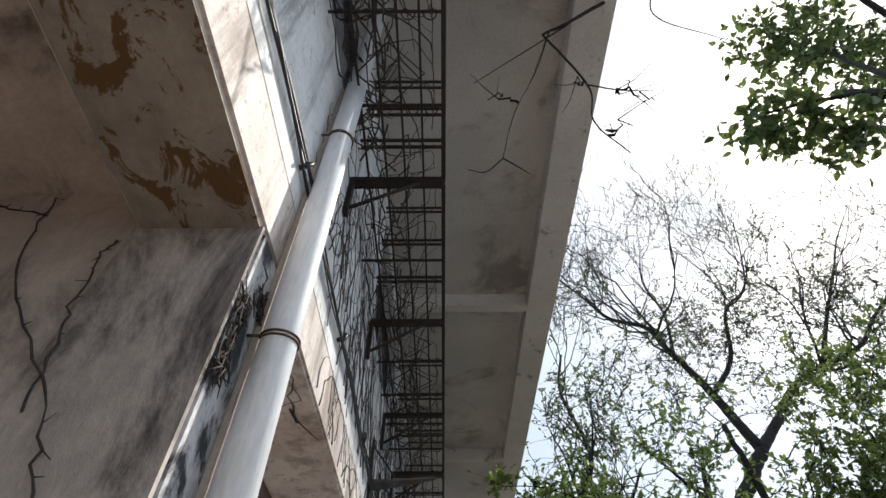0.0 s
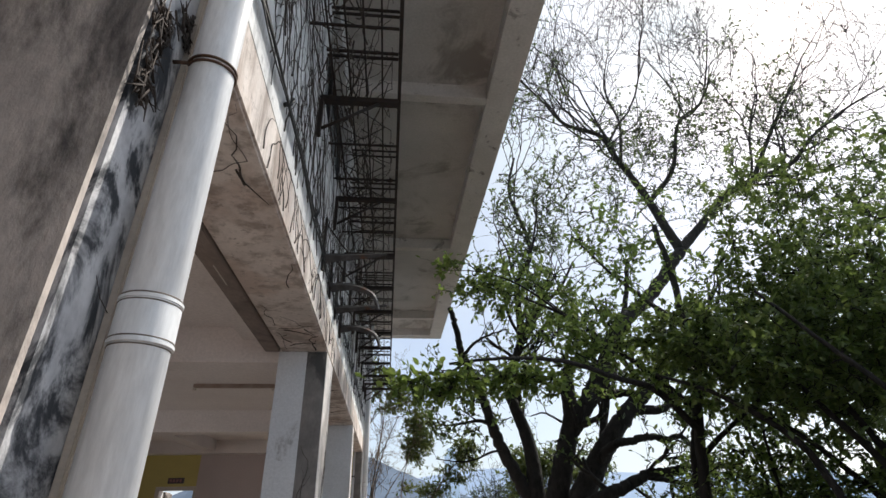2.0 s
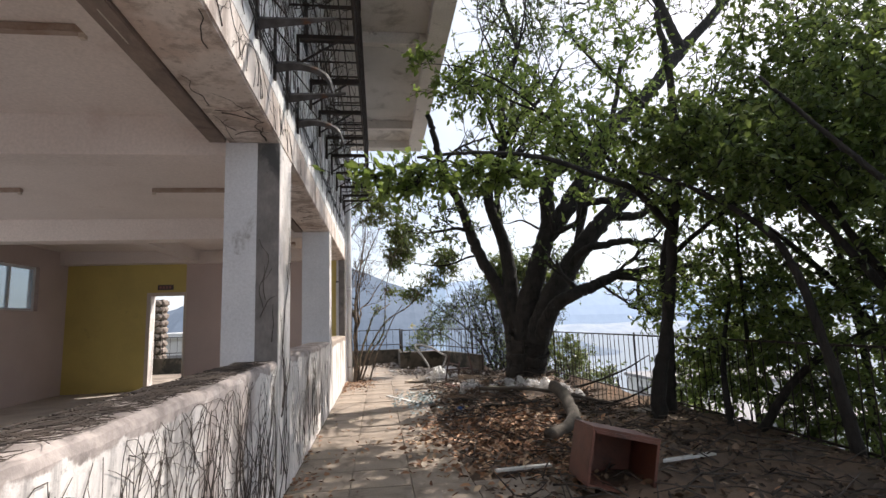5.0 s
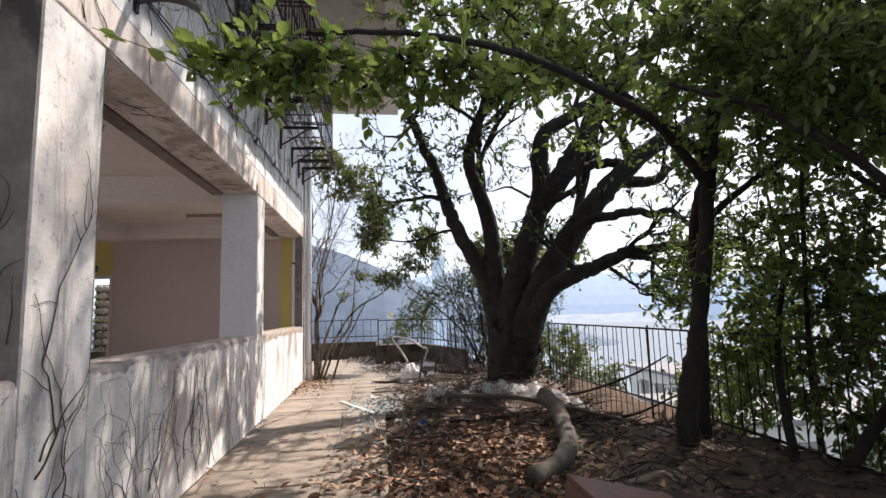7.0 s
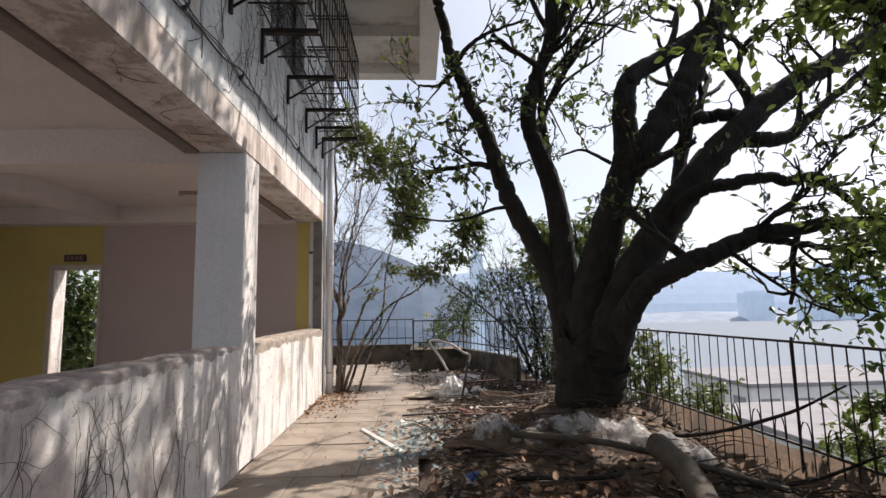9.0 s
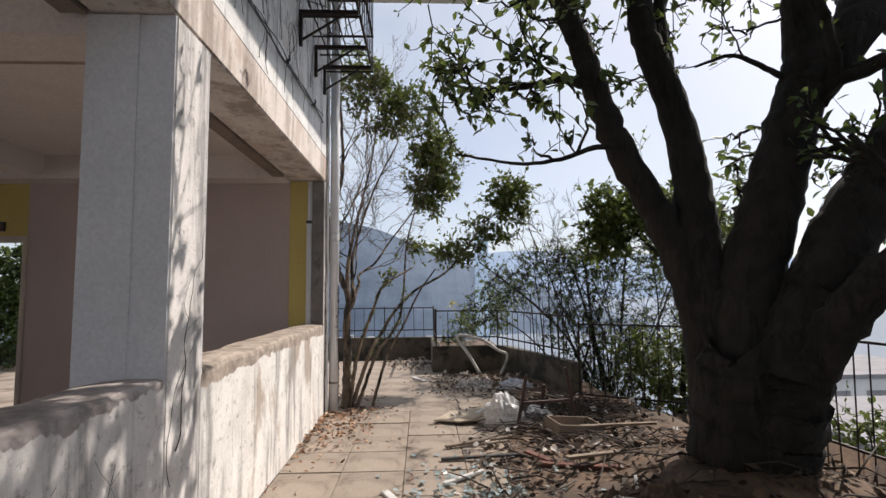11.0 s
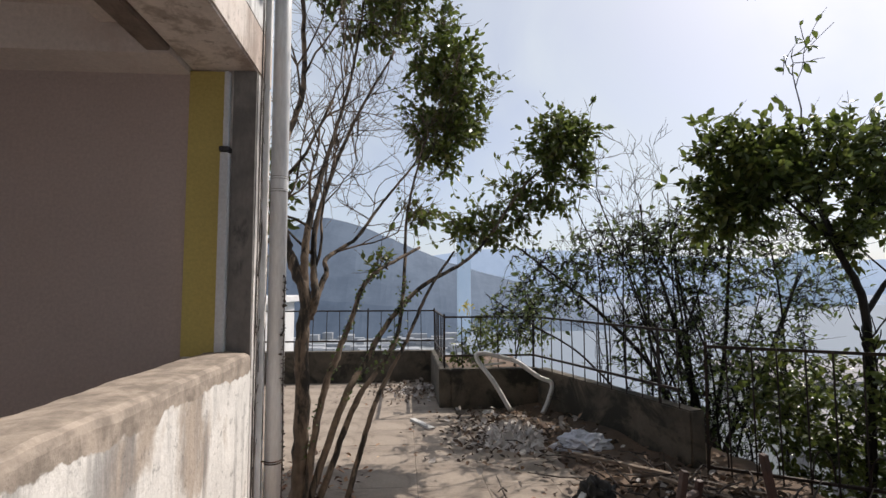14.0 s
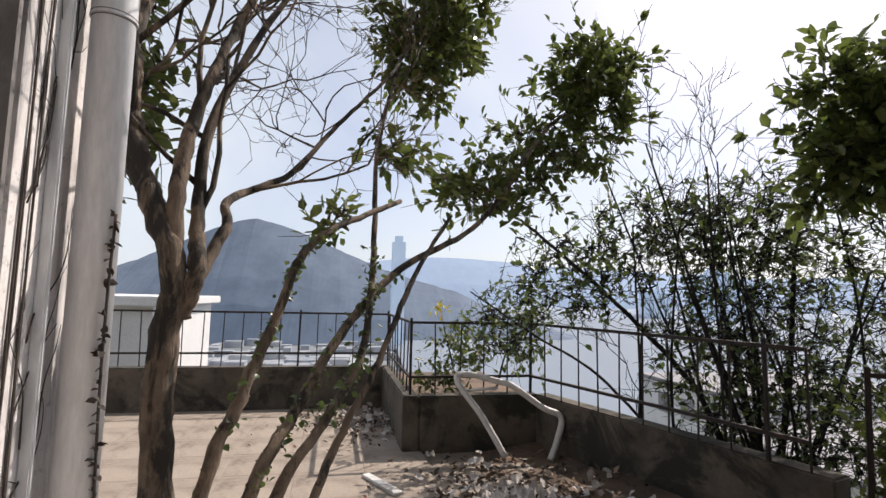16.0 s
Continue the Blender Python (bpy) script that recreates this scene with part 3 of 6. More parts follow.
# pale grey-blue: the plain's own tone with distance haze put into it
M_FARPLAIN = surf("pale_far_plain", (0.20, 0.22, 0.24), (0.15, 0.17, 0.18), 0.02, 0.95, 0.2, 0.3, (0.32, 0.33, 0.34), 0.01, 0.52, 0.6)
for m_ in (M_SOIL, M_SCRUB, M_FARPLAIN):
    gm.materials.append(m_)
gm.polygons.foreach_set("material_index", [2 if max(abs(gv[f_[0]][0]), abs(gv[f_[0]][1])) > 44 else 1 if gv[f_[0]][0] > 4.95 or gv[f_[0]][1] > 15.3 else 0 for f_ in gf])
tagged(new("ground", gm), "soil littered with dead leaves falling away to a plain", "ground", "", "structure")

structure("pavement_bed", boxes((-12, 10.0, -0.1, 3.3, 15.0, -0.025), (0.0, -8, -0.1, 1.50, 10.0, -0.025)), M_BED, "dirt bed under the paving", "ground")
PAVE = structure("pavement", boxes((-12, 10.16, -0.03, -3.01, 14.7, -0.001), (-6, -8, -0.03, -0.001, -1.52, -0.001)), M_SLAB, "worn concrete paving of path and terrace", "pavement")

# low parapets and fence of the terrace
Z_PAR = 0.45
structure("wall_terrace_back", boxes((-12, 14.75, -0.1, 1.45, 14.92, Z_PAR), bevel=0.012), M_KERB, "low stained concrete parapet, darkened for the shade on it", "wall")
structure("wall_terrace_side", boxes((1.33, 12.90, -0.1, 1.47, 14.749, Z_PAR + 0.002), bevel=0.012), M_KERB, "low stained concrete parapet, darkened for the shade on it", "wall")
structure("wall_terrace_front", boxes((1.471, 12.90, -0.1, 2.55, 13.05, Z_PAR), bevel=0.012), M_KERB, "low stained concrete parapet, darkened for the shade on it", "wall")
bm = boxes((0, 0, -0.3, 2.36, 0.15, Z_PAR), bevel=0.012)
ob = structure("wall_terrace_diagonal", bm, M_KERB, "low stained concrete parapet running aslant, darkened for the shade on it", "wall")
ob.matrix_world = pose(2.52, 12.93, 0, 0, 0, math.degrees(math.atan2(10.62 - 12.93, 3.17 - 2.52)))
structure("planter_soil", boxes((1.475, 13.055, -0.2, 2.6, 14.9, 0.36)), M_SOIL, "planter soil with scrub", "ground")


def bar_mesh(h, r=0.0065):
    s = Soup()
    s.tube([(0, 0, 0), (0, 0, h)], r, 6)
    me = bpy.data.meshes.new("bar")
    me.from_pydata(np.vstack(s.v).tolist(), [], s.f)
    me.materials.append(M_IRON)
    return me


def fence(points, z0, z1, rail, step, label, arches=False, post_every=2.0):
    """An iron fence along a line of points: posts, rails and bars, each a part."""
    f = thing("fence", (*points[0], z0), label, "fence")
    bar = bar_mesh(z1 - z0)
    post = to_mesh("post", boxes((-0.011, -0.011, 0, 0.011, 0.011, z1 - z0 + 0.03), bevel=0.004), M_IRON)
    for (ax, ay), (bx, by) in zip(points, points[1:]):
        ln = math.hypot(bx - ax, by - ay)
        ang = math.atan2(by - ay, bx - ax)
        for z in (rail, z1 - 0.012):
            r = part("rail", boxes((0, -0.012, -0.01, ln, 0.012, 0.012)), M_IRON, f)
            r.location, r.rotation_euler = (ax - points[0][0], ay - points[0][1], z - z0), (0, 0, ang)
        n = int(ln / step)
        for i in range(n + 1):
            px, py = ax + (bx - ax) * i / n - points[0][0], ay + (by - ay) * i / n - points[0][1]
            isp = i % max(1, round(post_every / step)) == 0
            o = new("post" if isp else "bar", post if isp else bar)
            o.parent, o.location, o.rotation_euler = f, (px, py, 0), (random.uniform(-0.02, 0.02), random.uniform(-0.02, 0.02), ang)
            if arches and i < n and i % 2 == 0:
                s = Soup()
                q = [(step * (0.5 - 0.42 * math.cos(k * math.pi / 8)), 0, 0.16 * math.sin(k * math.pi / 8) + rail - z0 + 0.06) for k in range(9)]
                q = [(q[0][0], 0, rail - z0)] + q + [(q[-1][0], 0, rail - z0)]
                s.tube(q, 0.006, 5)
                a = s.ob("arch", M_IRON, None)
                a.parent, a.location, a.rotation_euler = f, (px, py, 0), (0, 0, ang)
    return f


fence([(3.22, 10.55), (4.72, 9.6), (4.9, 6.2), (4.9, -2.0)], -0.35, 0.98, 0.06, 0.15, "black iron fence with arched bars above a steep drop", True, 4.5)
fence([(-6.0, 14.83), (1.40, 14.83), (1.40, 12.98), (2.5, 12.98), (3.12, 10.75)], Z_PAR, 1.08, 0.60, 0.21, "thin rusty iron fence standing on the low parapet")

# pipes -----------------------------------------------------------------
M_RUST = surf("rusty_wire", (0.17, 0.10, 0.065), (0.07, 0.045, 0.035), 30, 0.8, 0.2, 90, metal=0.2)


def drainpipe(loc, r, top, joints, clips, label):
    p = thing("drainpipe", loc, label, "pipe")
    s = Soup()
    s.tube([(0, 0, 0.02), (0, 0, top)], r, 24)
    o = s.ob("pipe", M_PVC)
    o.parent = p
    for z in joints:
        s = Soup()
        s.tube([(0, 0, z - 0.047), (0, 0, z - 0.046), (0, 0, z + 0.046), (0, 0, z + 0.047)], [r, r + 0.0025, r + 0.0025, r], 32)
        for e in (-1, 1):
            s.tube([(0, 0, z + e * 0.042 - 0.004), (0, 0, z + e * 0.042 - 0.003), (0, 0, z + e * 0.042 + 0.003), (0, 0, z + e * 0.042 + 0.004)], [r + 0.0024, r + 0.0045, r + 0.0045, r + 0.0024], 32)
        o = s.ob("coupling", M_PVC)
        o.parent = p
        o.data.set_sharp_from_angle(angle=0.5)
        for e in (-0.0495, -0.0345, 0.0345, 0.0495):
            s = Soup()
            s.tube([(0, 0, z + e - 0.0012), (0, 0, z + e + 0.0012)], r + (0.0012 if abs(e) > 0.04 else 0.0032), 32)
            s.ob("grime_ring", M_GRIME, None, "line of dark grime").parent = p
    for z in clips:
        s = Soup()
        for e in (-0.007, 0.007):
            s.tube([(math.cos(a) * (r + 0.003), math.sin(a) * (r + 0.003), z + e + 0.006 * math.sin(a)) for a in np.linspace(0.8 * math.pi, -0.8 * math.pi, 24)], 0.0035, 6)
        s.tube([(-r - 0.03, -0.03, z), (-r * 0.8, -0.03, z)], 0.005, 6)
        s.ob("clip", M_RUST, None, "rusty pipe clip").parent = p
    return p


M_GRIME = surf("dark_grime", (0.10, 0.075, 0.055), (0.25, 0.21, 0.18), 40, 0.9, 0.1, 90)
drainpipe((0.085, -1.345, 0), 0.053, 5.8, [1.77], [2.43, 3.6], "white plastic drainpipe with a coupling and rusty clips")
drainpipe((0.08, 10.085, 0), 0.055, 5.8, [2.1], [0.35], "white plastic drainpipe at the building corner with ivy stems")
structure("conduit_casing", boxes((0.0, -1.340, 0.02, 0.018, -1.312, 4.2), bevel=0.003), M_BEIGE, "thin beige conduit strip", "conduit")
structure("conduit_casing", boxes((0.0, 9.975, 0.02, 0.03, 9.99, 5.7), bevel=0.004), M_PVC, "thin beige conduit strip", "conduit")

M_RUSTVINE = surf("dry_brown_creeper", (0.05, 0.038, 0.032), (0.09, 0.068, 0.055), 14, 0.9, 0.4, 60)

# window cages ----------------------------------------------------------
def scroll(s, y, z, x, m):
    a = np.linspace(0, 1.6 * math.pi, 14)
    r = 0.02 + 0.045 * (1 - a / a[-1])
    s.tube([(x, y + m * (0.1 - q * math.cos(t)), z + q * math.sin(t)) for t, q in zip(a, r)], 0.004, 5)


def cage(y0, y1, z0, z1, brackets, fancy):
    """A projecting steel cage over an upper window."""
    c = thing("window_cage", (0, y0, z0), "rusty black steel window cage on brackets, dead creepers inside" if fancy else "rusty black steel window cage on brackets", "window cage", "cages along the upper floor")
    d, L, H = 0.56, y1 - y0, z1 - z0
    for z in (0, H * 0.33, H * 0.66, H):
        part("rail", boxes((d - 0.012, 0, z - 0.01, d + 0.012, L, z + 0.012)), M_IRON, c)
        part("rail", boxes((0, 0, z - 0.008, d - 0.013, 0.02, z + 0.008)), M_IRON, c)
        part("rail", boxes((0, L - 0.02, z - 0.008, d - 0.013, L, z + 0.008)), M_IRON, c)
    for x in (0.11, 0.22, 0.33, 0.44):
        part("floor_bar", boxes((x - 0.006, 0.02, -0.006, x + 0.006, L - 0.02, 0.006)), M_IRON, c)
    n = max(2, int(L / 0.17))
    for i in range(n + 1):
        part("bar", boxes((d - 0.006, L * i / n - 0.006, 0.012, d + 0.006, L * i / n + 0.006, H - 0.01)), M_IRON, c)
    m = max(2, int(L / 0.42))
    for i in range(1, m):
        part("cross_bar", boxes((0.0, L * i / m - 0.007, 0.006, d - 0.013, L * i / m + 0.007, 0.02)), M_IRON, c)
    for y in brackets:
        part("bracket", boxes((0.001, y - y0 - 0.02, -0.05, d, y - y0 + 0.02, -0.012), (0.001, y - y0 - 0.02, -0.36, 0.03, y - y0 + 0.02, -0.05)), M_IRON, c)
        s = Soup()
        s.tube([(0.03, y - y0, -0.3), (0.42, y - y0, -0.05)], 0.012, 6)
        s.ob("brace", M_IRON).parent = c
    if fancy:
        s = Soup()
        for k in range(int(L / 0.5)):
            y = 0.25 + 0.5 * k
            s.tube([(0.1, y, 0.01), (0.28, y + 0.16, 0.01), (0.46, y, 0.01), (0.28, y - 0.16, 0.01), (0.1, y, 0.01)], 0.005, 5)
            for q in (0.12, 0.44):
                a = np.linspace(0, 1.7 * math.pi, 14)
                for sg in (-1, 1):
                    s.tube([(q + sg * (0.06 - (0.012 + 0.03 * (1 - t / a[-1])) * math.cos(t)), y + 0.2 + (0.012 + 0.03 * (1 - t / a[-1])) * math.sin(t), 0.01) for t in a], 0.004, 5)
        s.ob("scroll_work", M_IRON).parent = c
    return c


cage(-3.2, -0.79, 4.12, 5.6, [-2.0, -0.81], True)
cage(-0.76, 0.49, 4.12, 5.6, [0.46], False)
cage(0.52, 2.93, 4.12, 5.6, [1.75, 2.9], True)
cage(3.02, 4.74, 4.12, 5.6, [3.85, 4.72], False)
cage(4.80, 6.52, 4.12, 5.5, [5.65, 6.5], True)
cage(6.60, 8.56, 4.12, 5.5, [7.5, 8.5], False)
cage(8.62, 9.9, 4.12, 5.5, [9.2, 9.7], False)


# dead creepers grown through the cages
g_ = np.random.default_rng(91)
for y0, y1, count in ((-3.1, -0.85, 110), (-0.7, 0.45, 40), (0.6, 2.9, 90), (3.1, 6.4, 70), (6.7, 9.8, 50)):
    s = Soup()
    for _ in range(count):
        p = np.array([g_.uniform(0.03, 0.34), g_.uniform(y0, y1), g_.uniform(4.13, 4.5)])
        d = np.array([g_.normal() * 0.25, g_.normal() * 0.7, g_.uniform(0.1, 1.0)])
        line = [p]
        for _k in range(int(g_.integers(5, 12))):
            d = d + g_.normal(size=3) * np.array([0.25, 0.45, 0.4])
            d /= np.linalg.norm(d)
            line.append(np.clip(line[-1] + d * 0.11, (0.02, y0, 4.1), (0.5, y1, 5.5)))
        s.tube(np.array(line) + g_.normal(size=(len(line), 3)) * 0.004, np.linspace(0.006, 0.002, len(line)), 4)
    tagged(s.ob("creeper_tangle", M_RUSTVINE, None, "", True, "stuff"), "tangle of dead creeper grown through a window cage", "creeper")


def shelf_bracket(y, z, bent):
    """A perforated steel wall bracket left by a removed air-conditioner."""
    b = thing("wall_bracket", (0, y, z), "bent grey steel wall bracket, its unit gone" if bent else "perforated grey steel wall bracket, its unit gone", "bracket", "brackets on the facade")
    part("upright", boxes((0.001, -0.022, -0.10, 0.02, 0.022, 0.36), bevel=0.002), M_IRON, b)
    s = Soup()
    q = [(0.02, 0, 0), (0.2, 0, 0.01), (0.38, 0, -0.06), (0.44, 0, -0.2)] if bent else [(0.02, 0, 0), (0.25, 0, 0.02), (0.5, 0, 0.05)]
    s.tube(spline(q, 4), np.linspace(0.045, 0.012, 4 * (len(q) - 1) + 1), 4)
    s.ob("arm", M_IRONGREY, None, "", False).parent = b
    s = Soup()
    s.tube([(0.02, 0, 0.3), (0.2, 0, 0.05)], 0.006, 5)
    s.ob("tie", M_IRON).parent = b


for y, bent in ((1.28, False), (1.85, True), (2.38, False), (2.95, True)):
    shelf_bracket(y, 3.23, bent)

# sky side: water, far hills ---------------------------------------------
M_WATER, nt_, b_ = fresh("hazy_water")
b_.inputs["Base Color"].default_value, b_.inputs["Roughness"].default_value = (0.20, 0.235, 0.28, 1), 0.8
b_.inputs["Specular IOR Level"].default_value = 0.12
bump(nt_, b_, tex(nt_, 0.6, 4), 0.15, 0.2)
bm = bmesh.new()
bm.faces.new([bm.verts.new(v) for v in ((50, -300, -21.5), (900, -300, -21.5), (900, 620, -21.5), (60, 620, -21.5), (20, 130, -21.5))])
structure("water", finish(bm), M_WATER, "bright hazy water far below", "water")


def haze_painted_mat(name, c1, c2, glow):
    # distance haze is put into the colour and lifted by emission
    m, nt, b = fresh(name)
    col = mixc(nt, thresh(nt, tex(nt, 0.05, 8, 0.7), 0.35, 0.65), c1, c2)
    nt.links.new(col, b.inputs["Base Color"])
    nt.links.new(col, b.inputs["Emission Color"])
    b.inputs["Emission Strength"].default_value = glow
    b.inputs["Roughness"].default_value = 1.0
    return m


def hill(name, x0, x1, y, prof, mat, seed):
    """A far ridge: a sheet that rises to prof(u) and leans back."""
    bm = bmesh.new()
    n, rows = 140, []
    for i in range(n + 1):
        u = i / n
        x = x0 + (x1 - x0) * u
        h = prof(u) + 0.7 * noise.fractal((u * 40, seed, 0), 0.6, 2.0, 5)
        rows.append([bm.verts.new((x, y + 60 * k, -24 + (h + 24) * k ** 0.8 + 0.6 * noise.noise((u * 60, k * 9, seed)))) for k in (0, 0.2, 0.4, 0.6, 0.8, 1.0)])
    for r, q in zip(rows, rows[1:]):
        for j in range(5):
            bm.faces.new((r[j], q[j], q[j + 1], r[j + 1]))
    return structure(name, finish(bm), mat, "blue hazy wooded hill in the distance", "hill")


# blue-grey of hills and shore is painted haze with a glow
M_HILL = haze_painted_mat("hazy_hill", (0.075, 0.10, 0.14), (0.10, 0.13, 0.175), 0.5)
M_FARHILL = haze_painted_mat("far_hazy_hill", (0.34, 0.42, 0.54), (0.37, 0.45, 0.57), 0.5)
M_PLAIN = haze_painted_mat("hazy_far_shore", (0.20, 0.245, 0.31), (0.26, 0.295, 0.35), 0.25)


def bell(d, w):
    return math.exp(-((d / w) ** 2))


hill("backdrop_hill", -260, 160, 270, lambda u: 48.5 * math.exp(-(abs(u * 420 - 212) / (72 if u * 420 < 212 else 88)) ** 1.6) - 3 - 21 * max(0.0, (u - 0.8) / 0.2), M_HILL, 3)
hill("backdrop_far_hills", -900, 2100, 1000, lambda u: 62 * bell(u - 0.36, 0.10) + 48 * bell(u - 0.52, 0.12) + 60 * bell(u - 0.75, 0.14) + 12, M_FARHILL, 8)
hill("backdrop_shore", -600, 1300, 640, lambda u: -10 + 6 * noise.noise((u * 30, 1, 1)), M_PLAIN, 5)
# far town on the plain
rng_t, s = np.random.default_rng(5), []
bm = bmesh.new()
for _ in range(260):
    y = rng_t.uniform(110, 300)
    x = rng_t.uniform(-0.55, 0.10) * y
    w, d_, h_ = rng_t.uniform(3, 11), rng_t.uniform(3, 9), rng_t.uniform(1.2, 3.5)
    box(bm, x, y, -24.2, x + w, y + d_, -24.2 + h_)
# the town's pale grey carries painted haze and a glow too
M_TOWN = haze_painted_mat("hazy_town", (0.15, 0.17, 0.20), (0.30, 0.31, 0.33), 0.3)
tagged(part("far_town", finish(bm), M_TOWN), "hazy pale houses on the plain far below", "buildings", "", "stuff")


def house(loc, w, d, h, roof, label):
    """A plain low house: walls, window openings, roof."""
    o = thing("house", loc, label, "house")
    part("wall", boxes((0, 0, 0, w, d, h)), M_HOUSE, o)
    part("roof", boxes((-0.25, -0.25, h + 0.002, w + 0.25, d + 0.25, h + 0.25), bevel=0.03), roof, o)
    for i in range(int(w / 2.2)):
        part("window", boxes((0.6 + i * 2.2, -0.04, h - 1.9, 1.8 + i * 2.2, -0.002, h - 0.7)), M_ROOFGREY, o)
    for i in range(int(d / 2.2)):
        part("window", boxes((-0.04, 0.6 + i * 2.2, h - 1.9, -0.002, 1.8 + i * 2.2, h - 0.7)), M_ROOFGREY, o)


M_HOUSE = surf("white_house_paint", (0.75, 0.74, 0.73), (0.68, 0.67, 0.66), 1, 0.8, 0.1, 20, (0.5, 0.48, 0.46), 1, 0.58, 0.75)
M_ROOFGREY = surf("grey_flat_roof", (0.30, 0.29, 0.30), (0.24, 0.23, 0.24), 1, 0.9, 0.2, 20)
house((-9.5, 22, -6.0), 6.0, 6.0, 6.9, M_HOUSE, "white flat-roofed house beyond the terrace fence")
house((15.5, 19.5, -14.2), 9.0, 7.0, 10.4, M_ROOFGREY, "grey-roofed house down the slope beyond the fence")
house((22.0, 33.0, -19.5), 12.0, 8.0, 15.6, M_ROOFGREY, "grey-roofed house down the slope beyond the fence")
# tower blue is haze put into the colour, part of it emitted
M_TOWER = haze_painted_mat("hazy_tower", (0.36, 0.46, 0.58), (0.42, 0.51, 0.62), 0.35)
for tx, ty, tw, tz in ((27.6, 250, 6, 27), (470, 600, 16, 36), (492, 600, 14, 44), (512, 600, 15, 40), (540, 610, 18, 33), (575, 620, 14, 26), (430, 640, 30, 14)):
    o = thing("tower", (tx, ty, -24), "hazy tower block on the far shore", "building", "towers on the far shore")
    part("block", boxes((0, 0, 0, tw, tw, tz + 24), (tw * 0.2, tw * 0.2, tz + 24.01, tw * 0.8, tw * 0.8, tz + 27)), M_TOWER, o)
# stone pillar seen through the doorway
sp_ = thing("stone_pillar", (-6.15, 15.3, -0.05), "pillar of rough pale rubble stones outside the doorway", "pillar")
part("core", boxes((-0.2, -0.2, 0, 0.2, 0.2, 2.3)), M_KERB, sp_)
M_STONE = surf("rubble_stone", (0.42, 0.36, 0.31), (0.33, 0.28, 0.25), 5, 0.9, 0.4, 40, per_piece=0.4)
random.seed(9)
for r in range(11):
    for sd in range(8):
        q = sd * math.pi / 4 + r * 0.35
        bm = bmesh.new()
        bmesh.ops.create_icosphere(bm, subdivisions=1, radius=0.12)
        for v in bm.verts:
            v.co = Vector((v.co.x * 1.1, v.co.y * 0.9, v.co.z * 0.95)) * random.uniform(0.85, 1.15)
        o = part("stone", bm, M_STONE, sp_)
        o.location = (0.2 * math.cos(q), 0.2 * math.sin(q), 0.1 + r * 0.21)

# inside: lamps, sign ------------------------------------------------------
def batten(x0, x1, y, z):
    b = thing("ceiling_batten", (x0, y, z), "rusty fluorescent batten without its tube", "ceiling lamp", "battens under the ceiling")
    part("body", boxes((0, -0.03, -0.045, x1 - x0, 0.03, 0), bevel=0.006), M_BATTEN, b)
    part("socket", boxes((0.0, -0.018, -0.075, 0.03, 0.018, -0.046)), M_BEIGE, b)
    part("socket", boxes((x1 - x0 - 0.03, -0.018, -0.075, x1 - x0, 0.018, -0.046)), M_BEIGE, b)


M_BATTEN = surf("rusty_batten_paint", (0.30, 0.20, 0.15), (0.40, 0.31, 0.26), 8, 0.7, 0.15, 60)
for x0, x1, y in ((-1.95, -0.87, 3.07), (-1.89, -0.9, 4.42), (-1.6, -0.82, 0.97), (-4.36, -3.38, 7.8), (-1.7, -0.8, 7.1), (-1.7, -0.9, 8.6), (-4.3, -3.3, 4.4)):
    batten(x0, x1, y, 2.979)
sg = thing("exit_sign", (-3.82, 9.858, 2.22), "small dark exit sign board over the doorway", "sign")
M_SIGN = surf("dark_sign", (0.05, 0.03, 0.03), (0.07, 0.04, 0.04), 20, 0.5, 0.05, 90)
M_SIGNMARK = surf("faded_sign_marks", (0.30, 0.12, 0.10), (0.25, 0.10, 0.09), 20, 0.5, 0.05, 90)
part("board", boxes((-0.16, -0.03, -0.055, 0.16, 0, 0.055), bevel=0.004), M_SIGN, sg)
for k in range(4):
    part("mark", boxes((-0.12 + k * 0.065, -0.034, -0.028, -0.078 + k * 0.065, -0.0302, 0.028)), M_SIGNMARK, sg)
s = Soup()
s.tube(spline([(-0.52, -1.2, 2.83), (-0.5, 1.0, 2.81), (-0.52, 2.1, 2.83)], 10), 0.012, 6)
s.tube(spline([(-0.50, -1.2, 2.80), (-0.47, 0.6, 2.74), (-0.5, 2.1, 2.81)], 10), 0.007, 6)
tagged(s.ob("ceiling_cable", M_BEIGE), "old cable run sagging under the ceiling edge", "cable")

# cables on the facade ------------------------------------------------------
rng = np.random.default_rng(77)
for dz, r in ((0.0, 0.007), (0.05, 0.005), (0.02, 0.004)):
    s = Soup()
    ys_ = np.arange(-8, 9.9, 0.45)
    s.tube(spline([(0.02 + 0.012 * rng.random(), y, 3.20 + dz + 0.018 * y + 0.025 * rng.normal()) for y in ys_], 4), r, 6)
    tagged(s.ob("facade_cable", M_WIRE), "black cable strung along the facade", "cable", "cables along the facade")
for y in np.arange(-6.7, 9.5, 1.05):
    s = Soup()
    s.tube([(0.0, y, 3.22 + 0.018 * y), (0.04, y, 3.24 + 0.018 * y)], 0.012, 6)
    s.tube([(0.035, y - 0.03, 3.19 + 0.018 * y), (0.045, y, 3.25 + 0.018 * y), (0.035, y + 0.03, 3.29 + 0.018 * y)], 0.009, 6)
    tagged(s.ob("cable_clip", M_WIRE), "small black cable clip on the facade", "clip", "clips of the facade cables")

# dead creepers -------------------------------------------------------------
M_VINE = surf("dead_creeper_stem", (0.045, 0.036, 0.032), (0.085, 0.066, 0.055), 14, 0.9, 0.4, 60)


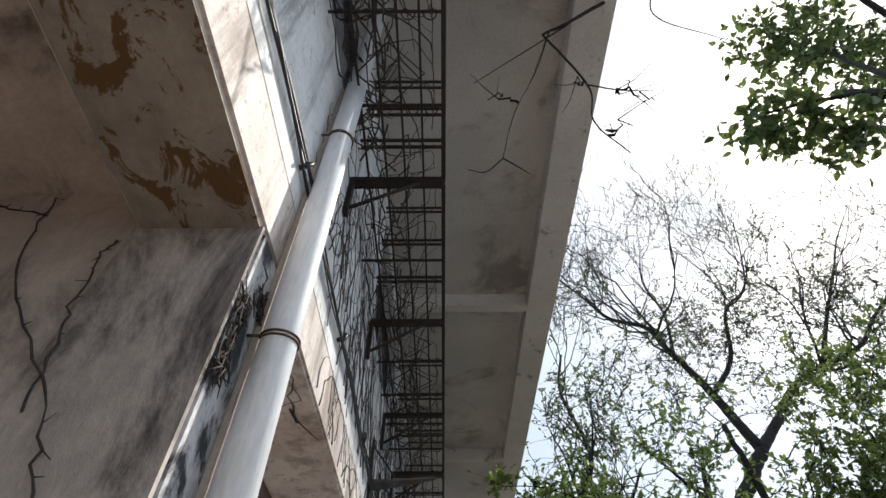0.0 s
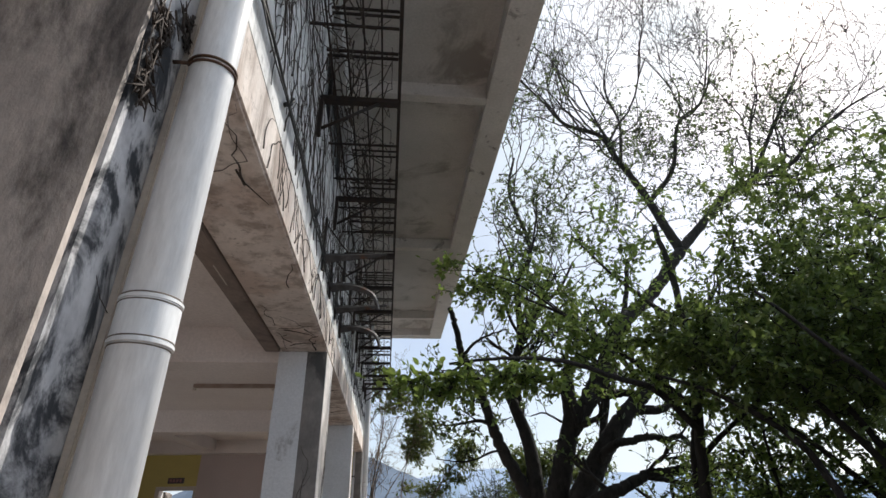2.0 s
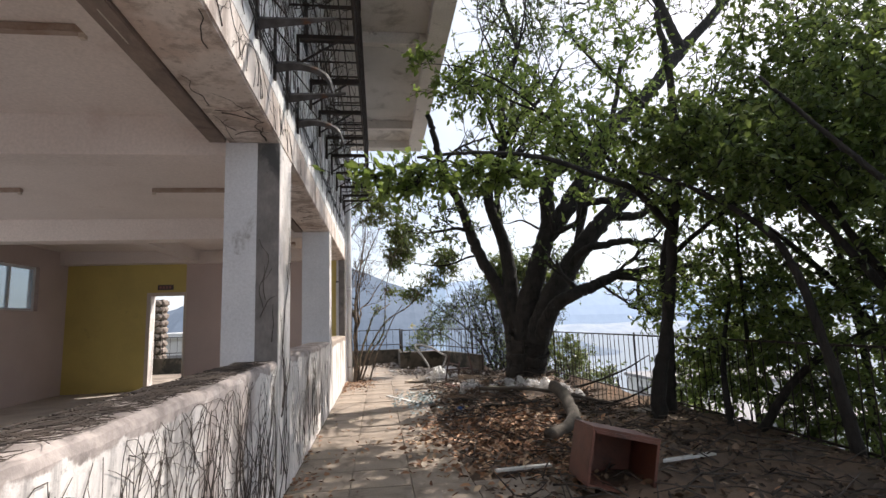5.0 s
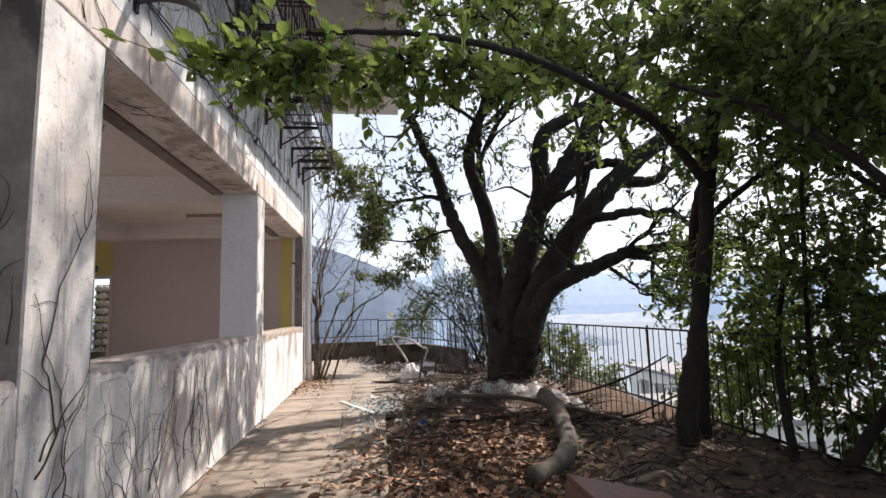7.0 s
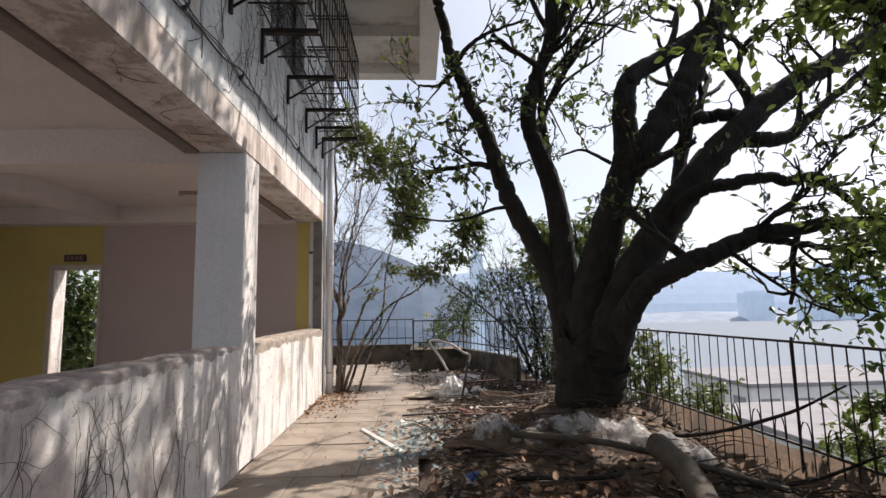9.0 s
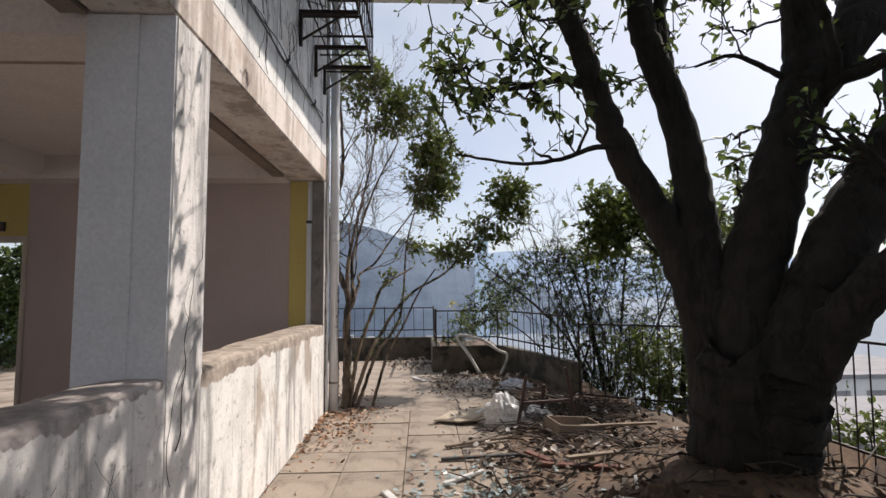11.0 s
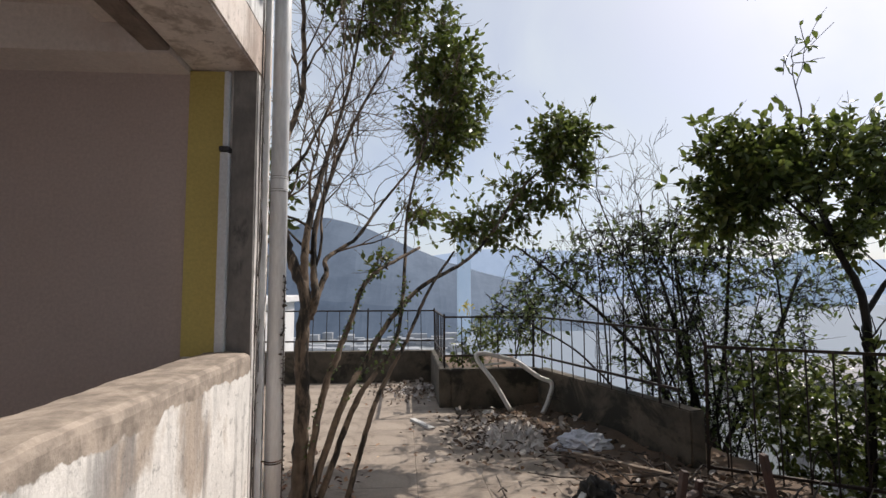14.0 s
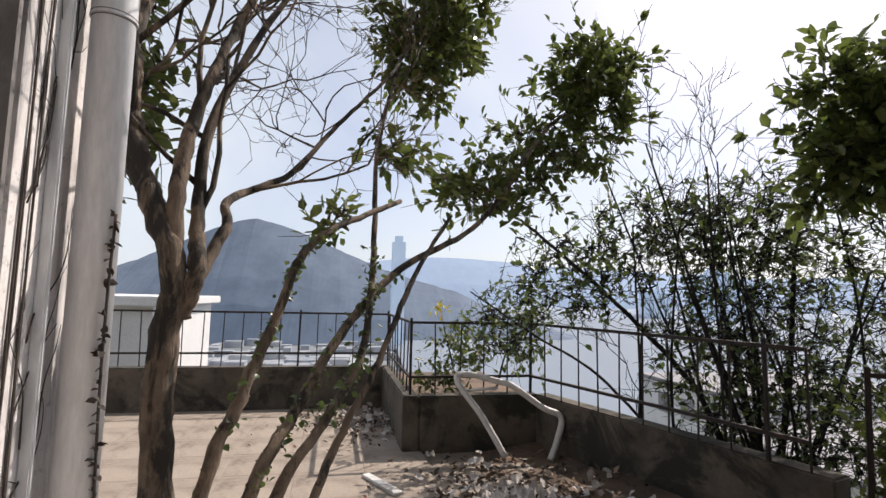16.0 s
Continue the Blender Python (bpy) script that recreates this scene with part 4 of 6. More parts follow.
def creeper(face, a0, a1, z0, z1, n, seed, rad=0.004, climb=1.0, off=0.006, hair=2):
    """Dead stems wandering over a wall. face(a, z, off) gives the place on the wall."""
    g, s = np.random.default_rng(seed), Soup()
    for _ in range(n):
        a, z = g.uniform(a0, a1), g.uniform(z0, z0 + (z1 - z0) * 0.3)
        ang = math.pi / 2 + g.normal() * 0.35 if climb else g.uniform(0, 6.28)
        pts = []
        for _k in range(int(g.integers(8, 30))):
            pts.append(face(a, z, off))
            ang += g.normal() * 0.38
            ang += (math.pi / 2 - ang) * 0.08 * climb
            a += math.cos(ang) * 0.07
            z += math.sin(ang) * 0.07
            if not (a0 < a < a1 and z0 < z < z1):
                break
            if g.random() < 0.12 * hair and len(pts) > 2:
                b, y = a, z
                q, w = [face(b, y, off)], ang + g.choice([-1, 1]) * g.uniform(0.5, 1.2)
                for _j in range(int(g.integers(3, 9))):
                    w += g.normal() * 0.35
                    b, y = b + math.cos(w) * 0.045, y + math.sin(w) * 0.045
                    if a0 < b < a1 and z0 < y < z1:
                        q.append(face(b, y, off))
                if len(q) > 2:
                    s.tube(q, np.linspace(rad * 0.5, rad * 0.2, len(q)), 4)
        if len(pts) > 3:
            pts = spline(pts, 3)
            s.tube(pts, np.linspace(rad * g.uniform(0.6, 1.3), rad * 0.35, len(pts)), 4)
    return tagged(s.ob("dead_creeper", M_VINE, None, "", True, "stuff"), "dead dark creeper stems clinging to the plaster", "creeper")


front = lambda a, z, o: (o, a, z)
creeper(front, 2.16, 2.66, 0.0, 2.72, 13, 1, 0.0045)
creeper(front, -1.45, -1.08, 0.0, 2.7, 7, 2, 0.0035)
creeper(front, -1.0, 2.1, 0.0, 1.0, 95, 3, 0.0034)
creeper(front, 2.7, 4.6, 0.0, 0.98, 30, 4, 0.0026)
creeper(front, 4.4, 6.1, 0.0, 0.85, 10, 5, 0.0022)
creeper(front, -1.4, 3.0, 3.06, 4.6, 90, 6, 0.0035)
creeper(front, 3.0, 9.9, 3.06, 4.9, 60, 7, 0.0028)
creeper(front, -1.0, 3.2, 2.76, 3.05, 34, 8, 0.003, 0.3)
creeper(front, 9.87, 10.13, 0.0, 5.5, 10, 9, 0.003)
creeper(front, 6.17, 6.53, 0.0, 2.7, 3, 10, 0.003)
creeper(lambda a, z, o: (z - 0.29, a, 1.054 + o), -1.0, 2.1, 0.0, 0.29, 300, 11, 0.0036, 0.0)
creeper(lambda a, z, o: (a, 2.144 - o, z), -0.17, -0.01, 1.05, 2.7, 12, 12, 0.004)
creeper(lambda a, z, o: (z - 0.36, a, 2.748 - o), -1.0, 2.1, 0.0, 0.34, 12, 13, 0.004, 0.0)
# stems added here stand in for dark crack and rust stains
creeper(lambda a, z, o: (z - 0.36, a, 2.748 - o), -1.0, 2.1, 0.24, 0.34, 40, 14, 0.006, 0.0)
creeper(lambda a, z, o: (z - 0.36, a, 2.748 - o), 2.7, 6.1, 0.05, 0.34, 14, 15, 0.003, 0.0)
s = Soup()
for pts in ([(-0.2, 1.9), (-0.33, 2.15), (-0.64, 2.55), (-0.73, 2.9)], [(-0.34, 2.1), (-0.40, 2.38), (-0.43, 2.6), (-0.42, 2.68)], [(-0.22, 0.2), (-0.3, 1.2), (-0.2, 1.9)], [(-1.2, 2.9), (-0.95, 2.88), (-0.72, 2.82)]):
    c = spline([(x, -1.512 if x > -0.4 else -1.503, z) for x, z in pts], 8)
    c[:, 1] -= 0.014 if c[0, 0] > -0.4 else 0.0
    c[1:-1, [0, 2]] += rng.normal(size=(len(c) - 2, 2)) * 0.006
    s.tube(c, 0.003, 6, 0.9, rng)
    for k in range(0, len(c), 2):
        s.tube([c[k], c[k] + rng.normal(size=3) * np.array([0.012, 0.002, 0.012])], [0.002, 0.001], 4)
tagged(s.ob("creeper_stem", M_VINE), "hairy creeper stems on the stained cross wall", "creeper")
s = Soup()
for k in range(110):
    zc = rng.uniform(2.22, 2.6)
    a = np.array([0.008, -1.47 + 0.2 * (zc - 2.3) ** 2 + rng.normal() * 0.015 + (0.09 if zc > 2.5 else 0), zc])
    s.tube([a, a + rng.normal(size=3) * np.array([0.006, 0.012, 0.02]), a + np.array([0.008, rng.normal() * 0.03, rng.uniform(-0.06, 0.06)])], [0.004, 0.003, 0.001], 5)
for k in range(70):
    a = np.array([0.02, rng.uniform(-1.24, -1.08), rng.uniform(2.9, 4.4)])
    s.tube([a, a + rng.normal(size=3) * np.array([0.012, 0.02, 0.08]), a + np.array([0.015, rng.normal() * 0.03, rng.uniform(-0.2, 0.2)])], [0.006, 0.004, 0.0015], 5)
tagged(s.ob("creeper_clump", M_VINE, None, "", True, "stuff"), "matted dead creeper clump beside the drainpipe", "creeper")
s = Soup()
for y0 in (9.872, 9.885, 9.91, 9.93):
    zs = np.arange(0.0, 5.4, 0.12)
    s.tube(np.c_[np.full(len(zs), 0.005), y0 + np.cumsum(rng.normal(size=len(zs)) * 0.0035), zs], np.linspace(0.0035, 0.002, len(zs)), 5)
tagged(s.ob("creeper_stem", M_VINE), "long thin dead creeper stems climbing the corner pier", "creeper")
# ivy stems with dry leaves on the corner pipe
s = Soup()
s.tube(spline([(0.137, 10.06 + 0.02 * math.sin(z * 4), z) for z in np.arange(0.1, 1.6, 0.2)], 4), 0.004, 5)
n = 130
zz = rng.uniform(0.15, 1.55, n)
s.leaves(np.c_[np.full(n, 0.135), 10.06 + 0.02 * np.sin(zz * 4), zz], rng.normal(size=(n, 3)), 0.022, rng, 0.7)
tagged(s.ob("dry_ivy", M_VINE, None, "", True, "stuff"), "dry ivy stem on the corner drainpipe", "creeper")

# debris ---------------------------------------------------------------------
M_TIMBER = surf("weathered_timber", (0.30, 0.23, 0.17), (0.20, 0.155, 0.12), 5, 0.85, 0.4, 40, (0.08, 0.06, 0.05), 5, 0.56, 0.7, (0.3, 1, 1))
M_PALEWOOD = surf("pale_plywood", (0.50, 0.42, 0.33), (0.42, 0.35, 0.27), 3, 0.8, 0.25, 40, (0.22, 0.17, 0.13), 3, 0.6, 0.72)
M_REDWOOD = surf("red_brown_painted_timber", (0.20, 0.075, 0.05), (0.13, 0.05, 0.035), 5, 0.6, 0.25, 50, (0.06, 0.035, 0.03), 5, 0.58, 0.7)
M_WHITEPAINT = surf("chipped_white_paint", (0.70, 0.69, 0.67), (0.60, 0.58, 0.56), 5, 0.5, 0.15, 50, (0.28, 0.22, 0.18), 6, 0.62, 0.72)
M_PAPER = surf("dirty_paper", (0.55, 0.51, 0.48), (0.40, 0.36, 0.33), 6, 0.85, 0.3, 40, (0.2, 0.17, 0.15), 5, 0.58, 0.72)
M_BAG = surf("white_bag_plastic", (0.80, 0.79, 0.78), (0.68, 0.67, 0.66), 5, 0.45, 0.3, 40, (0.40, 0.37, 0.34), 6, 0.6, 0.74)
M_DARKWOOD = surf("dark_stained_timber", (0.085, 0.042, 0.034), (0.05, 0.028, 0.024), 6, 0.6, 0.25, 50)
M_CLOTH = surf("pale_blue_cloth", (0.55, 0.58, 0.68), (0.62, 0.62, 0.66), 4, 0.9, 0.3, 80)
M_LOG = surf("grey_log_bark", (0.13, 0.11, 0.09), (0.08, 0.068, 0.058), 6, 0.95, 0.8, 30, (0.06, 0.05, 0.04), 6, 0.55, 0.68)
M_BLUEBIT = surf("blue_plastic", (0.05, 0.12, 0.4), (0.06, 0.15, 0.45), 6, 0.4, 0.05, 60)
M_YELBIT = surf("yellow_plastic", (0.55, 0.5, 0.2), (0.5, 0.45, 0.2), 6, 0.4, 0.05, 60)
M_PLASTIC, nt_, b_ = fresh("dusty_plastic_sheet")
tl = nt_.nodes.new("ShaderNodeBsdfTranslucent")
tl.inputs[0].default_value = (0.75, 0.75, 0.76, 1)
tp = nt_.nodes.new("ShaderNodeBsdfTransparent")
m1, m2 = nt_.nodes.new("ShaderNodeMixShader"), nt_.nodes.new("ShaderNodeMixShader")
b_.inputs["Base Color"].default_value, b_.inputs["Roughness"].default_value = (0.50, 0.49, 0.49, 1), 0.3
m1.inputs[0].default_value = 0.35
nt_.links.new(b_.outputs[0], m1.inputs[1])
nt_.links.new(tl.outputs[0], m1.inputs[2])
nt_.links.new(thresh(nt_, tex(nt_, 5, 5), 0.30, 0.62), m2.inputs[0])
nt_.links.new(m1.outputs[0], m2.inputs[1])
nt_.links.new(tp.outputs[0], m2.inputs[2])
nt_.links.new(m2.outputs[0], nt_.nodes["Material Output"].inputs[0])
bump(nt_, b_, tex(nt_, 22, 4), 0.6, 0.02)


def stick(name, a, b, w, h, mat, label, category):
    """A sawn length of timber lying from a to b."""
    a, b = Vector(a), Vector(b)
    d = b - a
    bm = boxes((0, -w / 2, -h / 2, d.length, w / 2, h / 2), bevel=min(w, h) * 0.12)
    for v in bm.verts:
        v.co.y += 0.012 * noise.noise((v.co.x * 3, a.x * 7, 1)) + (0.02 * noise.noise((v.co.y * 60, a.y, 2)) if v.co.x > d.length * 0.9 else 0)
    ob = part(name, bm, mat)
    ob.matrix_world = Matrix.Translation(a) @ d.to_track_quat("X", "Z").to_matrix().to_4x4()
    return tagged(ob, label, category)


def crumple(name, loc, size, mat, seed, label, category, amp=0.35, flat=0.6):
    """A crumpled bag, cloth or ball of sheet."""
    bm = bmesh.new()
    bmesh.ops.create_icosphere(bm, subdivisions=4, radius=1)
    for v in bm.verts:
        p = v.co.normalized()
        r = 1 + amp * noise.fractal((p.x * 2.2 + seed, p.y * 2.2, p.z * 2.2), 0.7, 2.0, 5)
        r += 0.18 * abs(noise.noise((p.x * 7 + seed, p.y * 7, p.z * 7)))
        v.co = Vector((p.x * r * size[0], p.y * r * size[1], max(-0.25 * size[2], p.z * r * size[2])))
        v.co.z += 0.25 * size[2]
    ob = part(name, bm, mat)
    ob.location = loc
    return tagged(ob, label, category)


def sheet(name, path, width, mat, seed, label, category):
    """A crumpled strip of sheet draped along path."""
    c = spline(path, 12)
    bm = bmesh.new()
    rows = []
    for i, p in enumerate(c):
        t = Vector(c[min(i + 1, len(c) - 1)] - c[max(i - 1, 0)]).normalized()
        sd = t.cross(Vector((0, 0, 1))).normalized()
        w = width * (0.6 + 0.5 * noise.noise((i * 0.11, seed, 0)))
        rows.append([bm.verts.new(Vector(p) + sd * w * (k / 11 - 0.5) + Vector((0, 0, 0.10 * noise.fractal((i * 0.17, k * 0.35, seed), 0.7, 2, 4) - 0.5 * width * (k / 11 - 0.5) ** 2 * 2))) for k in range(12)])
    for r, q in zip(rows, rows[1:]):
        for k in range(11):
            bm.faces.new((r[k], r[k + 1], q[k + 1], q[k]))
    ob = part(name, finish(bm), mat, None, "", True)
    return tagged(ob, label, category)


stick("timber_slat", (0.87, 7.56, 0.012), (1.38, 6.53, 0.012), 0.055, 0.02, M_WHITEPAINT, "pale timber slat lying on the paving", "slat")
stick("timber_slat", (1.0, 12.36, 0.012), (1.2, 11.97, 0.012), 0.06, 0.02, M_WHITEPAINT, "short white slat lying on the terrace", "slat")
for i, (a, b, w, m) in enumerate((((2.30, 10.95, 0.06), (3.2, 9.85, 0.12), 0.05, M_TIMBER), ((2.6, 10.1, 0.16), (3.25, 9.5, 0.08), 0.04, M_TIMBER), ((1.75, 9.55, 0.07), (2.1, 10.1, 0.10), 0.035, M_WHITEPAINT), ((1.35, 8.55, 0.02), (2.0, 8.75, 0.04), 0.045, M_TIMBER), ((1.3, 8.2, 0.02), (2.1, 8.25, 0.03), 0.04, M_IRONGREY), ((2.05, 7.9, 0.07), (2.9, 7.4, 0.16), 0.07, M_REDWOOD), ((2.0, 8.1, 0.1), (2.45, 7.5, 0.05), 0.06, M_REDWOOD),
                          ((2.2, 7.6, 0.2), (2.9, 8.0, 0.12), 0.05, M_TIMBER), ((2.3, 6.5, 0.12), (2.55, 7.2, 0.2), 0.025, M_WHITEPAINT), ((2.75, 3.1, 0.09), (3.4, 3.35, 0.12), 0.05, M_TIMBER), ((1.62, 7.9, 0.02), (1.3, 7.65, 0.02), 0.035, M_WHITEPAINT), ((2.7, 8.9, 0.08), (3.3, 8.5, 0.2), 0.05, M_TIMBER), ((3.0, 2.3, 0.1), (3.6, 2.42, 0.1), 0.045, M_WHITEPAINT), ((1.7, 2.55, 0.05), (2.2, 2.6, 0.05), 0.05, M_WHITEPAINT))):
    stick("broken_plank", a, b, w, 0.02, m, ("chipped white broken batten on the rubbish" if m is M_WHITEPAINT else "dark red broken timber on the rubbish" if m is M_REDWOOD else "weathered broken plank lying on the rubbish"), "plank")
# board
bm = bmesh.new()
out = [(0, 0), (0.25, -0.16), (0.62, -0.14), (0.80, 0.02), (0.74, 0.24), (0.5, 0.30), (0.22, 0.26)]
lo_, hi_ = [bm.verts.new((x, y, 0)) for x, y in out], [bm.verts.new((x, y, 0.014)) for x, y in out]
bm.faces.new(list(reversed(lo_)))
bm.faces.new(hi_)
for i in range(len(out)):
    j = (i + 1) % len(out)
    bm.faces.new((lo_[i], lo_[j], hi_[j], hi_[i]))
ob = part("plywood_board", finish(bm), M_PALEWOOD)
ob.matrix_world = pose(1.27, 9.45, 0.025, 2, -3, 6)
tagged(ob, "broken pale plywood board lying on the paving", "board")
# stool
st = thing("broken_stool", (2.35, 9.15, 0.0), "dark red broken stool frame stuck in the rubbish", "stool")
for nm, a, b, w in (("leg", (-0.24, -0.05, -0.02), (-0.13, -0.05, 0.56), 0.04), ("leg", (0.40, -0.03, -0.02), (0.28, -0.03, 0.62), 0.04), ("leg", (0.1, 0.35, -0.02), (0.12, 0.25, 0.4), 0.035), ("rail", (-0.19, -0.05, 0.27), (0.35, -0.03, 0.29), 0.05), ("rail", (-0.15, -0.04, 0.42), (0.12, 0.28, 0.33), 0.03)):
    a, b = Vector(a), Vector(b)
    bm = boxes((0, -w / 2, -0.014, (b - a).length, w / 2, 0.014), bevel=0.003)
    o = part(nm, bm, M_DARKWOOD, st)
    o.matrix_basis = Matrix.Translation(a) @ (b - a).to_track_quat("X", "Z").to_matrix().to_4x4()
tr_ = thing("wooden_drawer", (2.62, 8.85, 0.02), "empty brown drawer lying in the rubbish", "drawer")
for d_ in ((-0.25, -0.14, 0, 0.25, -0.125, 0.13), (-0.25, 0.125, 0, 0.25, 0.14, 0.13), (-0.25, -0.124, 0, -0.235, 0.124, 0.13), (0.235, -0.124, 0, 0.25, 0.124, 0.13)):
    part("side_panel", boxes(d_, bevel=0.002), M_TIMBER, tr_)
part("bottom", boxes((-0.234, -0.124, 0.005, 0.234, 0.124, 0.014)), M_PALEWOOD, tr_)
tr_.rotation_euler = (0.1, 0.12, 0.3)
# cabinet
cb = thing("bedside_cabinet", (2.48, 2.08, 0.0), "red-brown wooden cabinet lying tipped over, open and empty", "cabinet")
for nm, d_ in (("top_panel", (-0.25, -0.26, 0.40, 0.25, 0.26, 0.42)), ("side_panel", (-0.25, -0.255, 0.02, -0.23, 0.255, 0.399)), ("side_panel", (0.23, -0.255, 0.02, 0.25, 0.255, 0.399)), ("bottom_panel", (-0.25, -0.26, 0.0, 0.25, 0.26, 0.019)), ("back_panel", (-0.229, 0.235, 0.02, 0.229, 0.25, 0.399)), ("front_rail", (-0.229, -0.258, 0.375, 0.229, -0.238, 0.399))):
    part(nm, boxes(d_, bevel=0.003), M_REDWOOD, cb)
cb.rotation_euler = (-0.08, 0.22, -0.12)
cb.location.z = 0.02
# bent white frame
fr = thing("bent_tube_frame", (2.1, 12.6, 0.0), "bent white tubular frame leaning on the low parapet", "frame")
s = Soup()
s.tube(spline([(0.02, -0.05, 0.03), (-0.15, 0.05, 0.33), (-0.34, 0.15, 0.60), (-0.26, 0.16, 0.655), (0.0, 0.12, 0.60), (0.13, 0.08, 0.56), (0.36, 0.0, 0.40), (0.50, -0.05, 0.33), (0.44, -0.1, 0.15), (0.36, -0.15, 0.02)], 6), 0.026, 10)
s.ob("tube", M_WHITEPAINT).parent = fr
s = Soup()
s.tube([(-0.26, 0.14, 0.52), (0.0, 0.1, 0.55)], 0.012, 8)
s.ob("stay", M_WHITEPAINT).parent = fr
crumple("plastic_bag", (2.0, 9.3, 0.0), (0.19, 0.15, 0.24), M_BAG, 3, "crumpled white plastic bag among the rubbish", "bag")
crumple("plastic_bag", (2.42, 9.5, 0.0), (0.13, 0.11, 0.12), M_BAG, 13, "crumpled white plastic bag among the rubbish", "bag")
crumple("plastic_bag", (2.2, 6.45, 0.14), (0.17, 0.12, 0.15), M_PLASTIC, 5, "dusty clear plastic bag caught below the tree", "bag")
crumple("plastic_bag", (4.1, 4.5, 0.0), (0.16, 0.12, 0.09), M_PAPER, 7, "white bag lying on the litter by the fence", "bag")
crumple("cloth", (2.5, 11.25, 0.0), (0.24, 0.17, 0.11), M_CLOTH, 9, "pale blue and white cloth dumped on the rubbish", "cloth")
crumple("dark_bag", (2.15, 10.05, 0.0), (0.12, 0.1, 0.14), M_DARK, 17, "small dark bag in the rubbish", "bag")
sheet("plastic_sheet", [(2.1, 6.45, 0.26), (2.45, 6.3, 0.30), (2.9, 6.25, 0.36), (3.2, 6.05, 0.34), (3.5, 5.75, 0.27), (3.7, 5.45, 0.16)], 0.55, M_PLASTIC, 2, "torn dusty plastic sheet draped round the tree foot", "sheet")
s = Soup()
c = spline([(2.50, 3.52, 0.08), (2.78, 3.75, 0.10), (3.02, 4.15, 0.13), (3.14, 4.60, 0.18), (3.22, 5.00, 0.26), (3.20, 5.35, 0.34)], 6)
s.tube(c, np.linspace(0.07, 0.085, len(c)), 12, 0.2, rng)
tagged(s.ob("log", M_LOG), "curved cut log lying on the leaf litter", "log")
s = Soup()
s.tube(spline([(2.3, 6.2, 0.24), (3.0, 5.7, 0.26), (3.9, 5.0, 0.12)], 8), np.linspace(0.034, 0.018, 17), 9, 0.3, rng)
tagged(s.ob("fallen_branch", M_LOG), "long fallen branch below the tree", "branch")
for i, q in enumerate(([(3.4, 6.9, 0.1), (3.8, 6.1, 0.2), (4.3, 5.6, 0.45), (4.7, 5.4, 0.7)], [(3.3, 5.3, 0.08), (4.0, 5.1, 0.12), (4.5, 4.9, 0.35)], [(2.9, 5.8, 0.08), (3.5, 5.5, 0.16), (3.9, 5.0, 0.1)], [(2.2, 5.6, 0.06), (2.8, 5.3, 0.14), (3.1, 5.6, 0.1)])):
    s = Soup()
    s.tube(spline(q, 7), np.linspace(0.022, 0.008, 7 * (len(q) - 1) + 1), 8, 0.25, rng)
    tagged(s.ob("fallen_branch", M_BARK), "dark fallen branch on the ground", "branch")
cn = thing("spray_can", (1.88, 5.75, 0.03), "small blue and yellow can dropped in the soil", "can")
s = Soup()
s.tube([(0, 0, 0), (0.09, 0.05, 0.0)], 0.03, 10)
s.ob("body", M_BLUEBIT).parent = cn
s = Soup()
s.tube([(0.091, 0.051, 0), (0.15, 0.085, 0.0)], 0.024, 10)
s.ob("cap", M_YELBIT).parent = cn

def heap(loc, sx, sy, h, mat, seed, label):
    """A low heap of torn, crumpled scraps: a sharp-folded sheet that falls to the floor at its edge."""
    bm, n, rows = bmesh.new(), 44, []
    for i in range(n + 1):
        row = []
        for j in range(n + 1):
            u, v = 2 * i / n - 1, 2 * j / n - 1
            edge = max(0.0, 1 - (u * u + v * v) ** 0.5 * (1 + 0.35 * noise.noise((u * 2, v * 2, seed))))
            fold = abs(noise.noise((u * 5, v * 5, seed))) + 0.6 * abs(noise.noise((u * 11, v * 11, seed + 3))) + 0.3 * noise.noise((u * 24, v * 24, seed + 5))
            row.append(bm.verts.new((u * sx + 0.03 * noise.noise((u * 9, v * 9, seed + 7)), v * sy + 0.03 * noise.noise((v * 9, u * 9, seed + 9)), -0.02 + h * min(1.0, edge * 2.2) * (0.25 + 1.3 * fold))))
        rows.append(row)
    for r, q in zip(rows, rows[1:]):
        for k in range(n):
            if max(r[k].co.z, q[k + 1].co.z) > -0.015:
                bm.faces.new((r[k], q[k], q[k + 1], r[k + 1]))
    for v in [v for v in bm.verts if not v.link_faces]:
        bm.verts.remove(v)
    ob = part("mound", finish(bm), mat)
    ob.location = loc
    return tagged(ob, label, "mound")


heap((1.98, 11.62, 0.0), 0.42, 0.5, 0.10, M_PAPER, 4, "low heap of torn dirty paper and plaster scraps")
heap((1.05, 13.9, 0.0), 0.3, 0.3, 0.05, M_PAPER, 14, "small heap of scraps in the terrace corner")
heap((2.75, 9.55, 0.0), 0.6, 0.55, 0.12, M_KERB, 24, "dark heap of rotten rubbish below the parapet")
heap((2.5, 6.6, 0.12), 0.75, 0.5, 0.14, M_SOIL, 34, "mound of dirt and debris round the tree foot")

# litter ----------------------------------------------------------------------
M_DRYLEAF, nt_, b_ = fresh("dry_fallen_leaf")
ge = nt_.nodes.new("ShaderNodeNewGeometry")
nt_.links.new(ramp(nt_, ge.outputs["Random Per Island"], [(0, (0.07, 0.04, 0.026)), (0.4, (0.25, 0.13, 0.075)), (0.75, (0.42, 0.23, 0.13)), (1, (0.52, 0.38, 0.25))]), b_.inputs["Base Color"])
b_.inputs["Roughness"].default_value = 0.75


